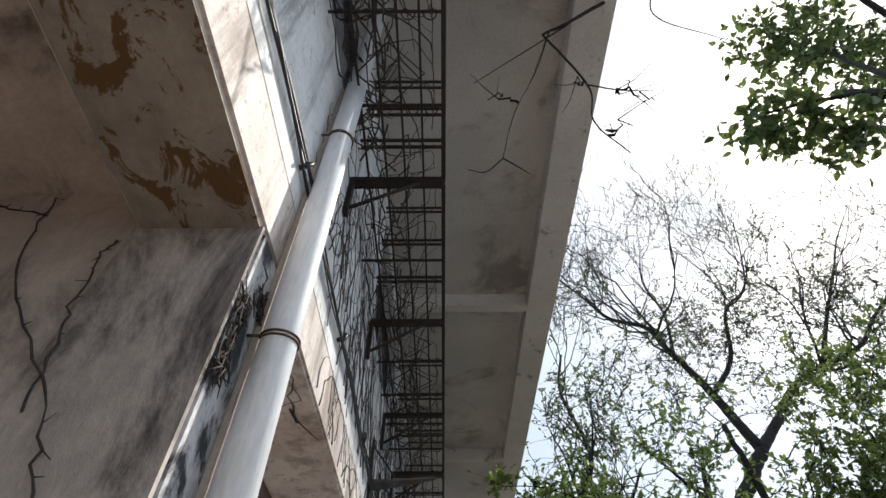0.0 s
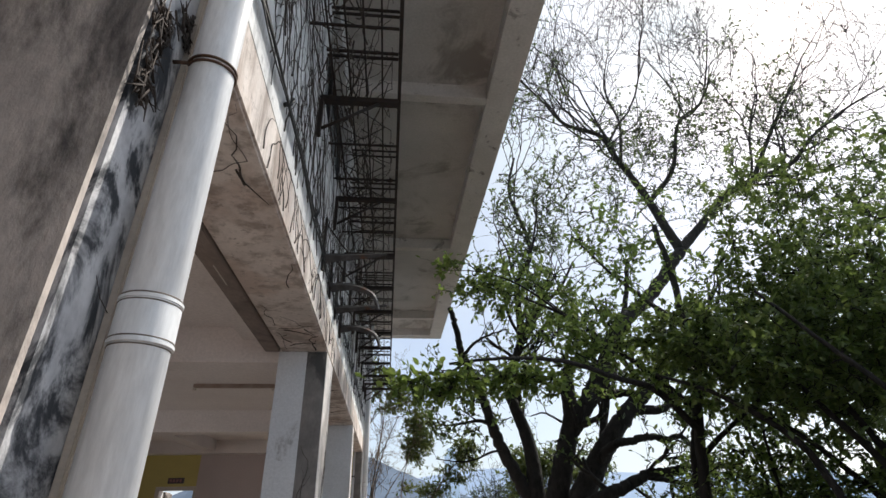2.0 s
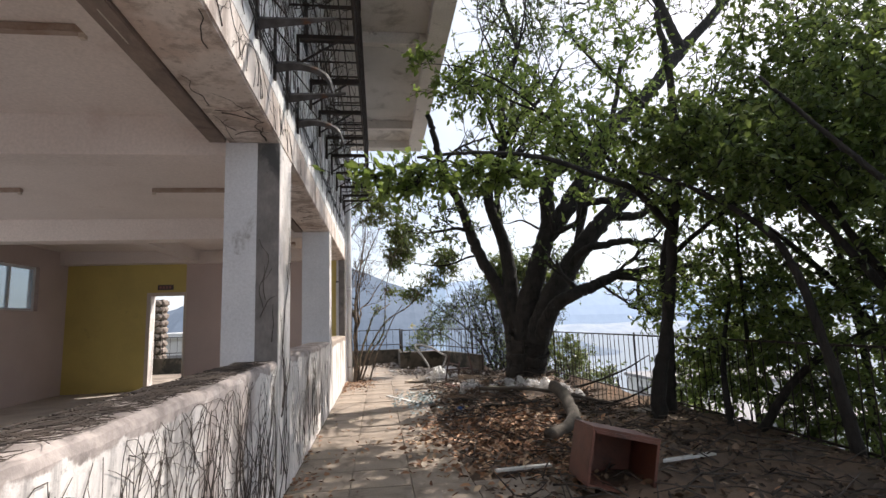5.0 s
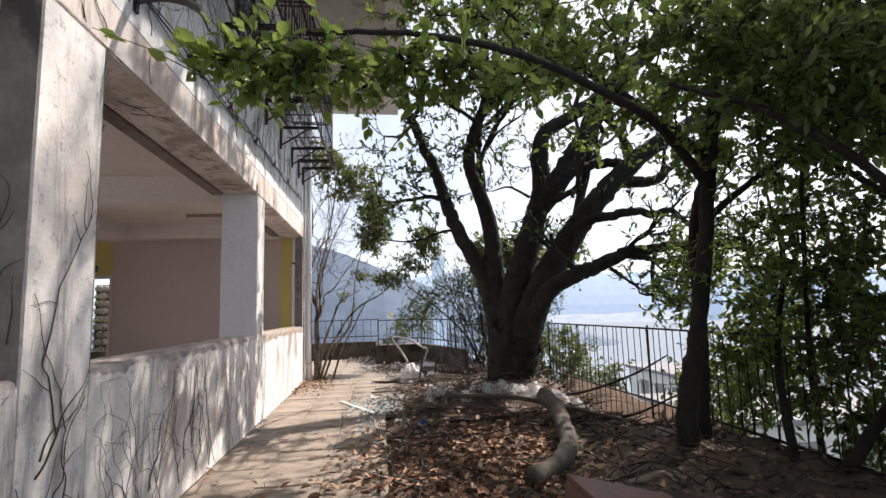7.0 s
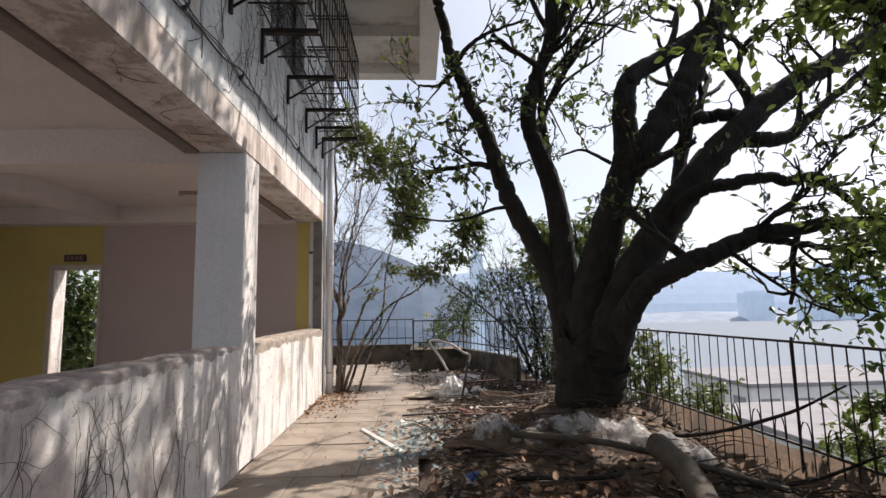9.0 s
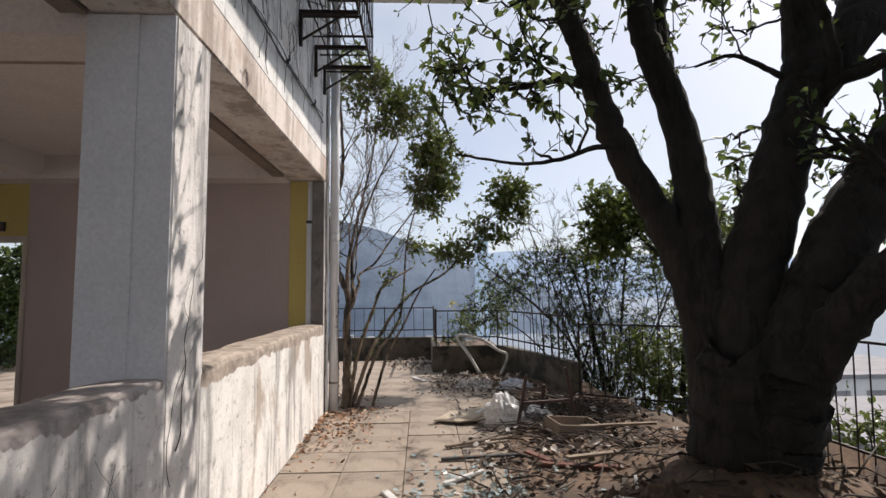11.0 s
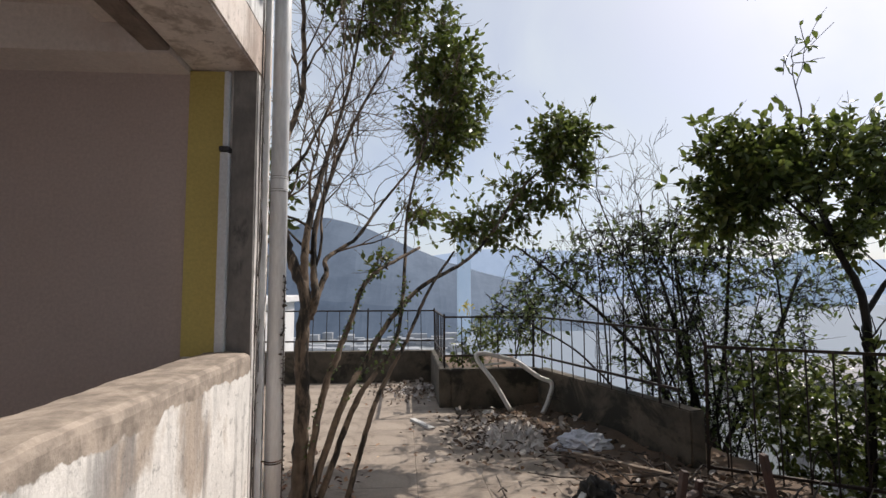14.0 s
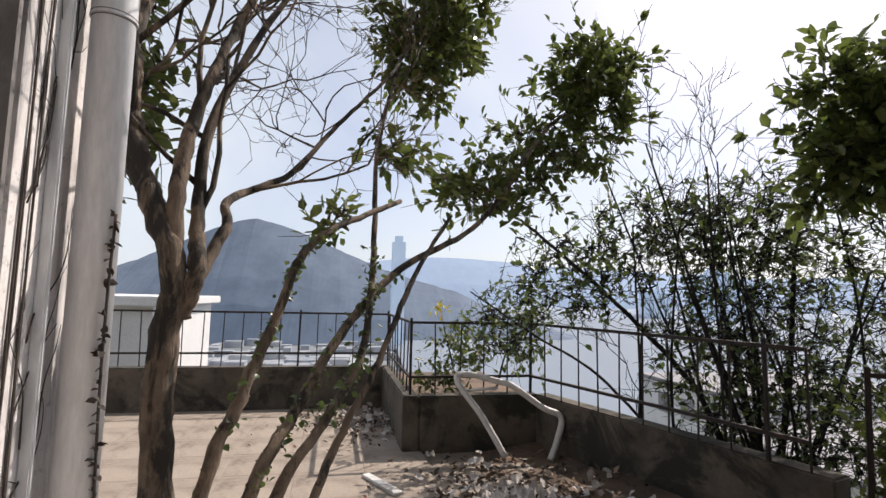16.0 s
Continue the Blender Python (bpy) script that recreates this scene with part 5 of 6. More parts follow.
def scatter(n, region, size, seed, mat, label, name, tilt=0.35, width=0.5, lift=0.012):
    g, s = np.random.default_rng(seed), Soup()
    p = region(g, n)
    z = np.array([max(height(x, y), 0.0 if on_paving(x, y) else -9) for x, y in p]) + lift + g.random(n) * 0.02
    a = g.random(n) * 2 * np.pi
    s.leaves(np.c_[p, z], np.c_[np.cos(a), np.sin(a), g.normal(size=n) * tilt], size, g, width)
    return tagged(s.ob(name, mat, None, "", True, "stuff"), label, "litter")


def on_paving(x, y):
    return x < 1.5 or (x < 2.5 and (y > 6.5 or y < 2.3)) or y > 8.9


uni = lambda x0, x1, y0, y1: (lambda g, n: np.c_[g.uniform(x0, x1, n), g.uniform(y0, y1, n)])
blob = lambda x, y, sx, sy: (lambda g, n: np.c_[np.clip(g.normal(x, sx, n), 0.03, 4.8), g.normal(y, sy, n)])
M_ROTLEAF, nt_, b_ = fresh("rotting_fallen_leaf")
ge = nt_.nodes.new("ShaderNodeNewGeometry")
nt_.links.new(ramp(nt_, ge.outputs["Random Per Island"], [(0, (0.035, 0.026, 0.02)), (0.6, (0.10, 0.065, 0.045)), (0.9, (0.20, 0.13, 0.085)), (1, (0.34, 0.25, 0.18))]), b_.inputs["Base Color"])
b_.inputs["Roughness"].default_value = 0.8
scatter(5600, uni(1.52, 4.8, -2.0, 8.6), 0.065, 1, M_ROTLEAF, "dead brown leaves covering the soil", "fallen_leaves")
scatter(2600, blob(2.2, 4.0, 0.5, 0.9), 0.075, 2, M_DRYLEAF, "reddish dead leaves heaped on the soil", "fallen_leaves")
scatter(600, blob(0.2, 9.7, 0.25, 0.7), 0.05, 3, M_DRYLEAF, "dry leaves drifted against the wall foot", "fallen_leaves")
scatter(350, blob(0.15, 1.6, 0.15, 1.2), 0.05, 4, M_DRYLEAF, "dry leaves drifted against the wall foot", "fallen_leaves")
scatter(170, uni(0.05, 2.6, 2.0, 14.0), 0.04, 5, M_DRYLEAF, "stray dry leaves on the paving", "fallen_leaves")
scatter(1300, blob(2.75, 9.5, 0.4, 0.7), 0.06, 6, M_ROTLEAF, "dead leaves and scraps in the rubbish", "fallen_leaves", 0.6)
scatter(800, blob(2.0, 11.75, 0.35, 0.45), 0.055, 7, M_ROTLEAF, "dead leaves round the rubbish heap", "fallen_leaves", 0.6)
scatter(350, blob(1.0, 13.9, 0.3, 0.35), 0.055, 14, M_ROTLEAF, "dead leaves in the terrace corner", "fallen_leaves", 0.6)
scatter(110, blob(1.95, 11.7, 0.34, 0.45), 0.07, 8, M_PAPER, "torn papers and bags on the rubbish heap", "torn_paper", 0.45, 0.9, 0.03)
scatter(160, blob(2.4, 9.2, 0.45, 0.6), 0.075, 9, M_PAPER, "torn papers among the rubbish", "torn_paper", 0.6, 0.7, 0.04)
scatter(130, blob(1.75, 5.6, 0.25, 0.7), 0.06, 10, M_PAPER, "white scraps along the soil edge", "torn_paper", 0.5, 0.7)
scatter(70, blob(1.05, 13.9, 0.25, 0.3), 0.08, 15, M_PAPER, "torn papers in the terrace corner", "torn_paper", 0.5, 0.7, 0.03)
M_SHARD, nt_, b_ = fresh("broken_glass_shard")
b_.inputs["Base Color"].default_value, b_.inputs["Roughness"].default_value, b_.inputs["Transmission Weight"].default_value = (0.42, 0.52, 0.54, 1), 0.1, 0.4
scatter(330, blob(1.5, 7.3, 0.3, 0.45), 0.05, 11, M_SHARD, "broken glass strewn on the paving", "glass_shards", 0.12, 0.9, 0.004)
scatter(140, blob(1.35, 6.6, 0.18, 0.4), 0.05, 12, M_SHARD, "broken glass strewn on the paving", "glass_shards", 0.12, 0.9, 0.004)
g_, s = np.random.default_rng(50), Soup()
for _ in range(850):
    x, y = (g_.uniform(1.6, 4.7), g_.uniform(1.0, 8.2)) if g_.random() < 0.7 else (g_.normal(2.6, 0.4), g_.normal(9.4, 0.6))
    a, ln = g_.uniform(0, 6.3), g_.uniform(0.12, 0.6)
    z = max(height(x, y), 0.0 if on_paving(x, y) else -1) + 0.02
    s.tube([(x, y, z), (x + math.cos(a) * ln / 2, y + math.sin(a) * ln / 2, z + g_.uniform(0.0, 0.08)), (x + math.cos(a) * ln, y + math.sin(a) * ln, z + g_.uniform(0.0, 0.1))], [0.008, 0.006, 0.003], 5)
tagged(s.ob("fallen_twigs", M_VINE, None, "", True, "stuff"), "dead twigs strewn over the soil", "litter")

# trees -------------------------------------------------------------------
tree("old_tree", (3.25, 7.34, 0.21), "old spreading tree with thick dark forked limbs", "tree",
     [([(3.38, 7.32, -0.05), (3.36, 7.30, 0.35), (3.35, 7.28, 0.7), (3.38, 7.22, 1.02)], 0.36, 0.33),
      ([(3.27, 7.36, -0.05), (3.22, 7.36, 0.5), (3.13, 7.42, 1.3), (3.00, 7.52, 1.85), (2.68, 7.55, 2.46), (2.50, 7.55, 2.95), (2.36, 7.55, 3.40), (2.15, 7.50, 3.85), (1.97, 7.45, 4.25), (1.85, 7.40, 4.80), (1.72, 7.35, 5.20)], 0.165, 0.05),
      ([(3.30, 7.38, 0.0), (3.27, 7.38, 0.7), (3.21, 7.42, 1.5), (3.21, 7.52, 2.05), (3.19, 7.58, 2.55), (3.04, 7.60, 3.09), (2.89, 7.60, 3.59), (2.99, 7.55, 4.10), (3.18, 7.50, 4.65), (3.20, 7.40, 5.8), (3.55, 7.35, 6.6), (3.20, 7.35, 8.1), (3.40, 7.35, 9.1)], 0.20, 0.025, (12, 1.4, 3)),
      ([(2.89, 7.60, 3.59), (3.20, 8.30, 4.3), (3.60, 9.20, 4.4), (4.10, 10.0, 4.1)], 0.04, 0.008, (3, 0.5, 2)),
      ([(3.18, 7.50, 4.6), (3.45, 7.40, 5.1), (4.10, 7.35, 5.7), (4.45, 7.30, 6.3)], 0.07, 0.02, (5, 1.0, 3)),
      ([(3.36, 7.25, -0.05), (3.36, 7.25, 0.6), (3.39, 7.25, 1.3), (3.58, 7.25, 1.91), (3.77, 7.25, 2.5), (3.94, 7.25, 3.06), (3.93, 7.22, 3.6), (4.02, 7.20, 3.95), (4.50, 7.20, 4.25), (4.95, 7.20, 4.6), (5.40, 7.30, 5.2), (5.70, 7.30, 6.4)], 0.28, 0.04, (3, 0.8, 2)),
      ([(3.88, 7.22, 2.8), (4.28, 7.17, 3.32), (4.60, 7.15, 3.8), (4.90, 7.15, 4.35), (5.30, 7.20, 4.9), (6.00, 7.30, 5.5), (6.55, 7.35, 6.1), (7.05, 7.35, 6.7)], 0.17, 0.13),
      ([(7.05, 7.35, 6.7), (6.77, 7.35, 7.48), (6.41, 7.35, 8.43), (6.00, 7.35, 9.25), (5.68, 7.35, 9.95), (4.83, 7.35, 10.27), (4.32, 7.35, 11.0), (3.60, 7.35, 12.0)], 0.12, 0.02, (17, 2.0, 4)),
      ([(6.60, 7.35, 8.0), (7.41, 7.35, 8.98), (7.93, 7.35, 10.48), (8.79, 7.35, 11.34), (9.32, 7.35, 12.67), (9.79, 7.35, 14.3)], 0.07, 0.012, (15, 2.1, 4)),
      ([(7.05, 7.35, 6.7), (7.72, 7.35, 7.37), (8.52, 7.35, 8.2), (9.44, 7.35, 8.75), (10.72, 7.35, 9.34), (11.74, 7.35, 10.35), (13.22, 7.35, 11.46), (14.8, 7.35, 12.4)], 0.12, 0.02, (16, 2.1, 4)),
      ([(9.55, 7.35, 8.85), (10.05, 7.35, 9.67), (10.71, 7.35, 10.67), (11.77, 7.35, 12.21), (12.58, 7.35, 13.43), (14.0, 7.35, 15.2)], 0.07, 0.012, (13, 2.1, 4)),
      ([(6.10, 7.35, 9.1), (6.30, 7.35, 10.4), (6.10, 7.35, 11.6), (6.45, 7.35, 13.0)], 0.05, 0.012, (9, 1.7, 4)),
      ([(3.44, 7.18, -0.05), (3.44, 7.10, 0.4), (3.50, 6.99, 0.86), (3.70, 6.95, 1.42), (4.05, 6.95, 2.02), (4.45, 6.95, 2.56), (4.98, 6.95, 3.13), (5.55, 6.95, 3.62), (6.20, 6.95, 4.0), (7.60, 6.90, 4.8), (9.60, 7.00, 5.6), (10.85, 7.30, 5.9), (12.2, 7.35, 6.8)], 0.29, 0.05, (5, 1.3, 2)),
      ([(5.00, 6.93, 3.12), (5.50, 6.85, 3.10), (5.78, 6.85, 3.28), (6.15, 6.80, 3.6), (6.80, 6.70, 4.1)], 0.10, 0.03, (3, 0.9, 2)),
      ([(4.25, 7.15, 3.28), (4.55, 7.10, 3.37), (4.85, 7.05, 3.44), (5.20, 6.97, 3.40)], 0.075, 0.07),
      ([(3.50, 6.98, 0.7), (3.58, 6.75, 1.15), (3.73, 6.50, 1.5), (4.05, 6.35, 1.69), (4.39, 6.35, 1.82), (4.72, 6.35, 1.96), (5.06, 6.35, 2.02), (5.60, 6.35, 2.08), (6.30, 6.35, 2.1)], 0.15, 0.05, (4, 0.7, 3)),
      ([(4.75, 6.33, 1.95), (5.20, 6.25, 1.86), (5.70, 6.20, 1.75)], 0.05, 0.02, (3, 0.5, 2)),
      ([(4.50, 6.33, 1.8), (4.75, 6.30, 1.6), (5.10, 6.25, 1.35), (5.40, 6.20, 1.2)], 0.025, 0.008, (3, 0.4, 2)),
      ([(4.15, 6.9, 2.2), (4.36, 6.60, 2.45), (4.70, 6.55, 2.53), (5.09, 6.55, 2.59), (5.28, 6.50, 2.53), (5.55, 6.50, 2.59), (5.80, 6.50, 2.4), (6.05, 6.50, 2.2)], 0.085, 0.03, (3, 0.5, 2)),
      ([(2.50, 7.55, 2.95), (2.25, 7.50, 3.02), (1.95, 7.55, 2.98), (1.60, 7.60, 2.95)], 0.05, 0.012, (4, 0.42, 2)),
      ([(2.66, 7.50, 2.50), (2.40, 7.36, 2.45), (2.12, 7.22, 2.33), (1.80, 7.15, 2.28), (1.38, 7.10, 2.33)], 0.026, 0.008, (2, 0.25, 1)),
      ([(2.00, 7.47, 4.15), (1.80, 7.40, 3.95), (1.55, 7.35, 3.92)], 0.035, 0.012, (3, 0.5, 2)),
      ([(1.98, 7.45, 4.25), (2.30, 7.40, 4.55), (2.85, 7.40, 4.78)], 0.04, 0.014, (3, 0.6, 3)),
      ([(3.75, 7.25, 2.95), (3.45, 7.30, 3.12), (3.20, 7.40, 3.08)], 0.025, 0.01, (2, 0.4, 2))],
     [((3.60, 7.23, 7.2), (1.2, 1.0, 1.6), 70, 9), ((5.6, 7.3, 8.6), (1.8, 1.2, 1.6), 80, 8), ((8.6, 7.3, 8.8), (2.4, 1.3, 1.5), 90, 8), ((6.8, 7.3, 9.8), (1.4, 0.8, 1.2), 90, 5), ((8.8, 7.3, 10.8), (1.5, 0.8, 1.4), 100, 5), ((11.0, 7.3, 11.0), (1.6, 0.8, 1.5), 90, 5),
      ((11.5, 7.2, 8.0), (2.4, 1.4, 1.8), 90, 9), ((5.82, 6.41, 3.05), (1.3, 0.9, 0.8), 40, 8), ((2.20, 7.26, 3.67), (0.8, 0.6, 0.9), 35, 9), ((3.38, 7.68, 4.10), (1.1, 0.7, 1.0), 40, 10), ((1.77, 7.3, 2.85), (0.6, 0.4, 0.4), 25, 9), ((5.57, 6.08, 1.9), (1.0, 0.7, 0.6), 45, 9), ((4.22, 7.76, 2.32), (0.8, 0.6, 0.6), 30, 10)],
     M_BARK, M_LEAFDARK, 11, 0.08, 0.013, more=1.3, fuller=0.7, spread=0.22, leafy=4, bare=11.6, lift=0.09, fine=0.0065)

tree("camphor_tree", (4.1, 4.05, 0.0), "leafy evergreen tree with a slender mossy trunk", "tree",
     [([(4.05, 4.1, -0.1), (4.1, 4.1, 0.5), (4.23, 4.1, 0.96), (4.41, 4.1, 1.97), (4.58, 4.1, 3.05), (4.63, 4.1, 4.2), (4.6, 4.2, 5.4)], 0.10, 0.04),
      ([(4.5, 4.1, 2.3), (3.8, 3.7, 2.75), (3.07, 3.1, 2.75), (2.4, 2.8, 2.85), (1.7, 2.5, 2.8), (1.1, 2.35, 2.7)], 0.05, 0.012),
      ([(4.5, 4.1, 2.6), (3.9, 4.5, 3.4), (3.2, 4.8, 4.1), (2.6, 5.2, 4.6)], 0.05, 0.012),
      ([(4.6, 4.1, 3.0), (5.3, 4.4, 3.9), (5.9, 4.8, 4.8)], 0.05, 0.015),
      ([(3.9, 4.5, 3.4), (3.5, 5.4, 4.3), (3.0, 6.1, 5.2)], 0.03, 0.01),
      ([(3.2, 4.8, 4.1), (2.5, 4.6, 4.5), (1.9, 4.4, 4.62), (1.32, 4.2, 4.55)], 0.018, 0.005),
      ([(4.6, 4.2, 3.8), (4.1, 4.8, 4.8), (3.7, 5.4, 5.9)], 0.04, 0.012)],
     [((1.0, 2.32, 2.48), (0.45, 0.2, 0.13), 58, 13), ((1.75, 2.6, 2.58), (0.6, 0.28, 0.16), 75, 13), ((2.8, 3.3, 3.2), (0.9, 0.6, 0.4), 75, 14), ((4.2, 4.1, 3.3), (1.3, 1.0, 0.9), 190, 13), ((3.5, 5.0, 4.4), (1.0, 0.9, 0.7), 45, 13),
      ((5.6, 4.1, 4.2), (1.2, 0.8, 1.1), 120, 13), ((4.4, 4.9, 5.5), (1.1, 1.0, 1.0), 95, 13), ((5.2, 4.0, 2.5), (1.0, 0.9, 1.0), 150, 13), ((2.1, 5.6, 4.9), (0.9, 0.5, 0.5), 35, 13), ((1.36, 4.2, 4.56), (0.2, 0.2, 0.1), 16, 12), ((2.9, 6.2, 5.2), (0.9, 0.6, 0.9), 120, 13), ((3.6, 5.8, 4.5), (0.9, 0.6, 0.7), 100, 13), ((2.0, 4.4, 4.45), (0.5, 0.4, 0.35), 35, 14), ((4.8, 4.0, 1.4), (0.7, 0.7, 0.7), 60, 10), ((4.9, 5.2, 1.6), (0.45, 0.45, 0.7), 100, 10), ((5.15, 4.7, 0.6), (0.35, 0.5, 0.6), 100, 10)],
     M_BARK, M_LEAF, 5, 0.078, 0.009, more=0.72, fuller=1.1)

tree("evergreen_tree", (4.35, 4.35, 0.0), "leafy evergreen tree leaning over the fence", "tree",
     [([(4.3, 4.3, -0.1), (4.36, 4.3, 0.5), (4.4, 4.3, 1.06), (4.42, 4.3, 1.9), (4.62, 4.35, 2.6), (4.95, 4.4, 3.7)], 0.085, 0.03),
      ([(4.8, 2.2, -0.1), (4.7, 2.3, 0.9), (4.55, 2.5, 1.9), (4.0, 2.7, 2.45), (3.4, 2.9, 2.75)], 0.06, 0.015),
      ([(5.3, 1.6, -0.2), (5.2, 2.0, 1.2), (4.9, 2.6, 2.4), (4.5, 3.1, 3.5)], 0.06, 0.015),
      ([(4.45, 4.3, 2.0), (5.2, 4.0, 2.6), (6.0, 3.7, 3.0)], 0.04, 0.012)],
     [((5.3, 4.6, 3.4), (1.2, 1.0, 0.9), 130, 12), ((6.2, 3.8, 3.1), (1.2, 1.0, 1.0), 130, 12), ((5.6, 2.4, 2.8), (1.0, 1.0, 1.2), 130, 12), ((4.5, 2.6, 2.75), (0.9, 0.8, 0.6), 130, 12), ((4.1, 3.1, 3.2), (0.7, 0.6, 0.4), 80, 12), ((5.8, 2.5, 1.3), (0.7, 0.9, 0.9), 90, 10)],
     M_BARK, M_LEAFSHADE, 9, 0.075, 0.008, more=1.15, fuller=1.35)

tree("multi_stem_tree", (0.3, 10.3, 0.0), "slender multi-stemmed tree growing against the building corner", "tree",
     [([(0.20, 10.30, -0.05), (0.21, 10.30, 0.60), (0.20, 10.30, 1.06), (0.22, 10.30, 1.36), (0.09, 10.35, 1.69), (0.01, 10.44, 1.95), (-0.05, 10.65, 2.44), (0.00, 11.20, 3.20), (-0.10, 11.60, 4.40)], 0.060, 0.020, (7, 0.8, 4)),
      ([(0.22, 10.30, 1.30), (0.20, 10.35, 1.64), (0.22, 10.48, 1.98), (0.28, 10.74, 2.43), (0.40, 11.40, 3.40), (0.50, 11.80, 4.50)], 0.036, 0.010, (8, 0.8, 4)),
      ([(0.24, 10.32, 1.22), (0.29, 10.30, 1.36), (0.26, 10.39, 1.55), (0.26, 10.56, 1.99), (0.45, 11.20, 2.90), (0.80, 11.70, 3.80)], 0.037, 0.010, (8, 0.75, 4)),
      ([(0.26, 10.35, 1.30), (0.33, 10.49, 1.53), (0.32, 10.59, 1.65), (0.51, 10.87, 1.83), (0.71, 11.15, 2.17), (1.04, 11.52, 2.68), (1.20, 12.00, 3.20)], 0.024, 0.007, (7, 0.6, 4)),
      ([(0.24, 10.25, 0.00), (0.34, 10.30, 0.66), (0.44, 10.39, 0.97), (0.52, 10.48, 1.21), (0.60, 10.56, 1.45), (0.73, 10.69, 1.58), (1.03, 11.05, 1.77)], 0.028, 0.012),
      ([(0.27, 10.30, 0.00), (0.47, 10.40, 0.62), (0.61, 10.59, 0.87), (0.78, 10.77, 1.16), (1.07, 11.05, 1.45), (1.56, 11.43, 1.75), (2.10, 11.80, 2.44), (2.35, 11.95, 2.67)], 0.028, 0.012),
      ([(0.33, 10.32, 0.00), (0.56, 10.40, 0.61), (0.72, 10.55, 0.84), (0.85, 10.70, 1.07), (0.90, 10.96, 1.50), (0.93, 11.33, 2.13), (1.10, 11.80, 2.90)], 0.024, 0.010),
      ([(0.52, 10.35, 0.00), (0.66, 10.45, 0.50), (0.76, 10.60, 0.73), (0.92, 10.74, 1.02), (1.12, 10.99, 1.43), (1.35, 11.30, 1.75)], 0.022, 0.010)],
     [((1.35, 12.08, 3.20), (0.5, 0.45, 0.6), 75, 16), ((0.75, 11.8, 4.4), (0.7, 0.6, 0.55), 75, 16), ((1.35, 11.9, 3.6), (0.4, 0.5, 0.6), 65, 16), ((0.1, 11.8, 4.9), (0.6, 0.6, 0.4), 50, 14), ((0.69, 10.80, 1.63), (0.14, 0.12, 0.06), 16, 9), ((1.74, 11.71, 2.02), (0.45, 0.35, 0.22), 42, 11), ((2.58, 11.95, 2.92), (0.36, 0.36, 0.42), 62, 18), ((2.34, 11.89, 2.29), (0.35, 0.25, 0.16), 20, 11), ((-0.19, 10.96, 2.15), (0.16, 0.25, 0.55), 34, 9), ((0.99, 11.33, 2.13), (0.2, 0.15, 0.18), 14, 9), ((2.05, 12.0, 2.5), (0.3, 0.2, 0.2), 14, 10)],
     M_BARKTAN, M_LEAFOLIVE, 21, 0.07, 0.0075, knob=0.2, more=1.5, fuller=1.3, fine=0.0022)

rng = np.random.default_rng(12)
STEMS = []
for k in range(20):
    a, b = np.array([rng.uniform(3.5, 4.7), rng.uniform(11.5, 12.4), -1.9]), np.array([rng.uniform(2.6, 5.4), rng.uniform(11.6, 12.4), rng.uniform(1.3, 2.7)])
    m = a * 0.55 + b * 0.45 + rng.normal(size=3) * np.array([0.15, 0.1, 0.1])
    STEMS.append(([tuple(a), tuple((a + m) / 2), tuple(m), tuple((m + b) / 2 + rng.normal(size=3) * 0.09), tuple(b)], rng.uniform(0.018, 0.034), 0.006, (3, 0.5, 3)))
tree("scrub_bush", (4.1, 12.0, -1.6), "dense twiggy evergreen bush beyond the low parapet", "bush",
     [([(4.1, 12.0, -1.9), (4.1, 12.0, -0.6), (4.0, 12.1, 0.4), (3.8, 12.1, 1.2), (3.6, 12.1, 1.9)], 0.05, 0.012),
      ([(3.9, 12.0, -1.6), (3.9, 12.0, -0.5), (3.6, 12.1, 0.5), (3.1, 12.2, 1.1), (2.5, 12.2, 1.6), (2.1, 12.2, 1.9)], 0.035, 0.01),
      ([(4.2, 12.1, -1.9), (4.2, 12.1, -0.5), (4.4, 12.1, 0.7), (4.5, 12.1, 1.7), (4.6, 12.1, 2.5)], 0.04, 0.01),
      ([(4.3, 12.1, -2.0), (4.3, 12.1, -0.5), (4.9, 12.1, 0.6), (5.4, 12.2, 1.6)], 0.04, 0.012),
      ([(3.7, 12.3, -1.0), (3.7, 12.3, -0.3), (3.0, 12.5, 0.6), (2.4, 12.7, 1.0), (1.9, 12.9, 1.35)], 0.02, 0.006)] + STEMS,
     [((3.5, 12.1, 1.8), (0.9, 0.5, 0.5), 150, 7), ((4.4, 12.1, 1.9), (0.8, 0.5, 0.6), 110, 6), ((3.9, 12.0, 0.9), (0.9, 0.5, 0.6), 150, 7), ((4.0, 11.9, 0.1), (0.9, 0.4, 0.6), 130, 7), ((2.6, 12.3, 1.5), (0.6, 0.4, 0.45), 80, 7), ((5.3, 12.2, 1.5), (0.8, 0.5, 0.8), 90, 6), ((4.8, 11.8, 0.5), (0.7, 0.5, 0.5), 60, 9), ((2.2, 12.8, 1.1), (0.4, 0.3, 0.35), 35, 8), ((4.9, 11.7, 2.3), (0.4, 0.4, 0.3), 22, 16)],
     M_BARK, M_LEAFDARK, 33, 0.06, 0.0085, more=2.1, fuller=0.45, fine=0.003)

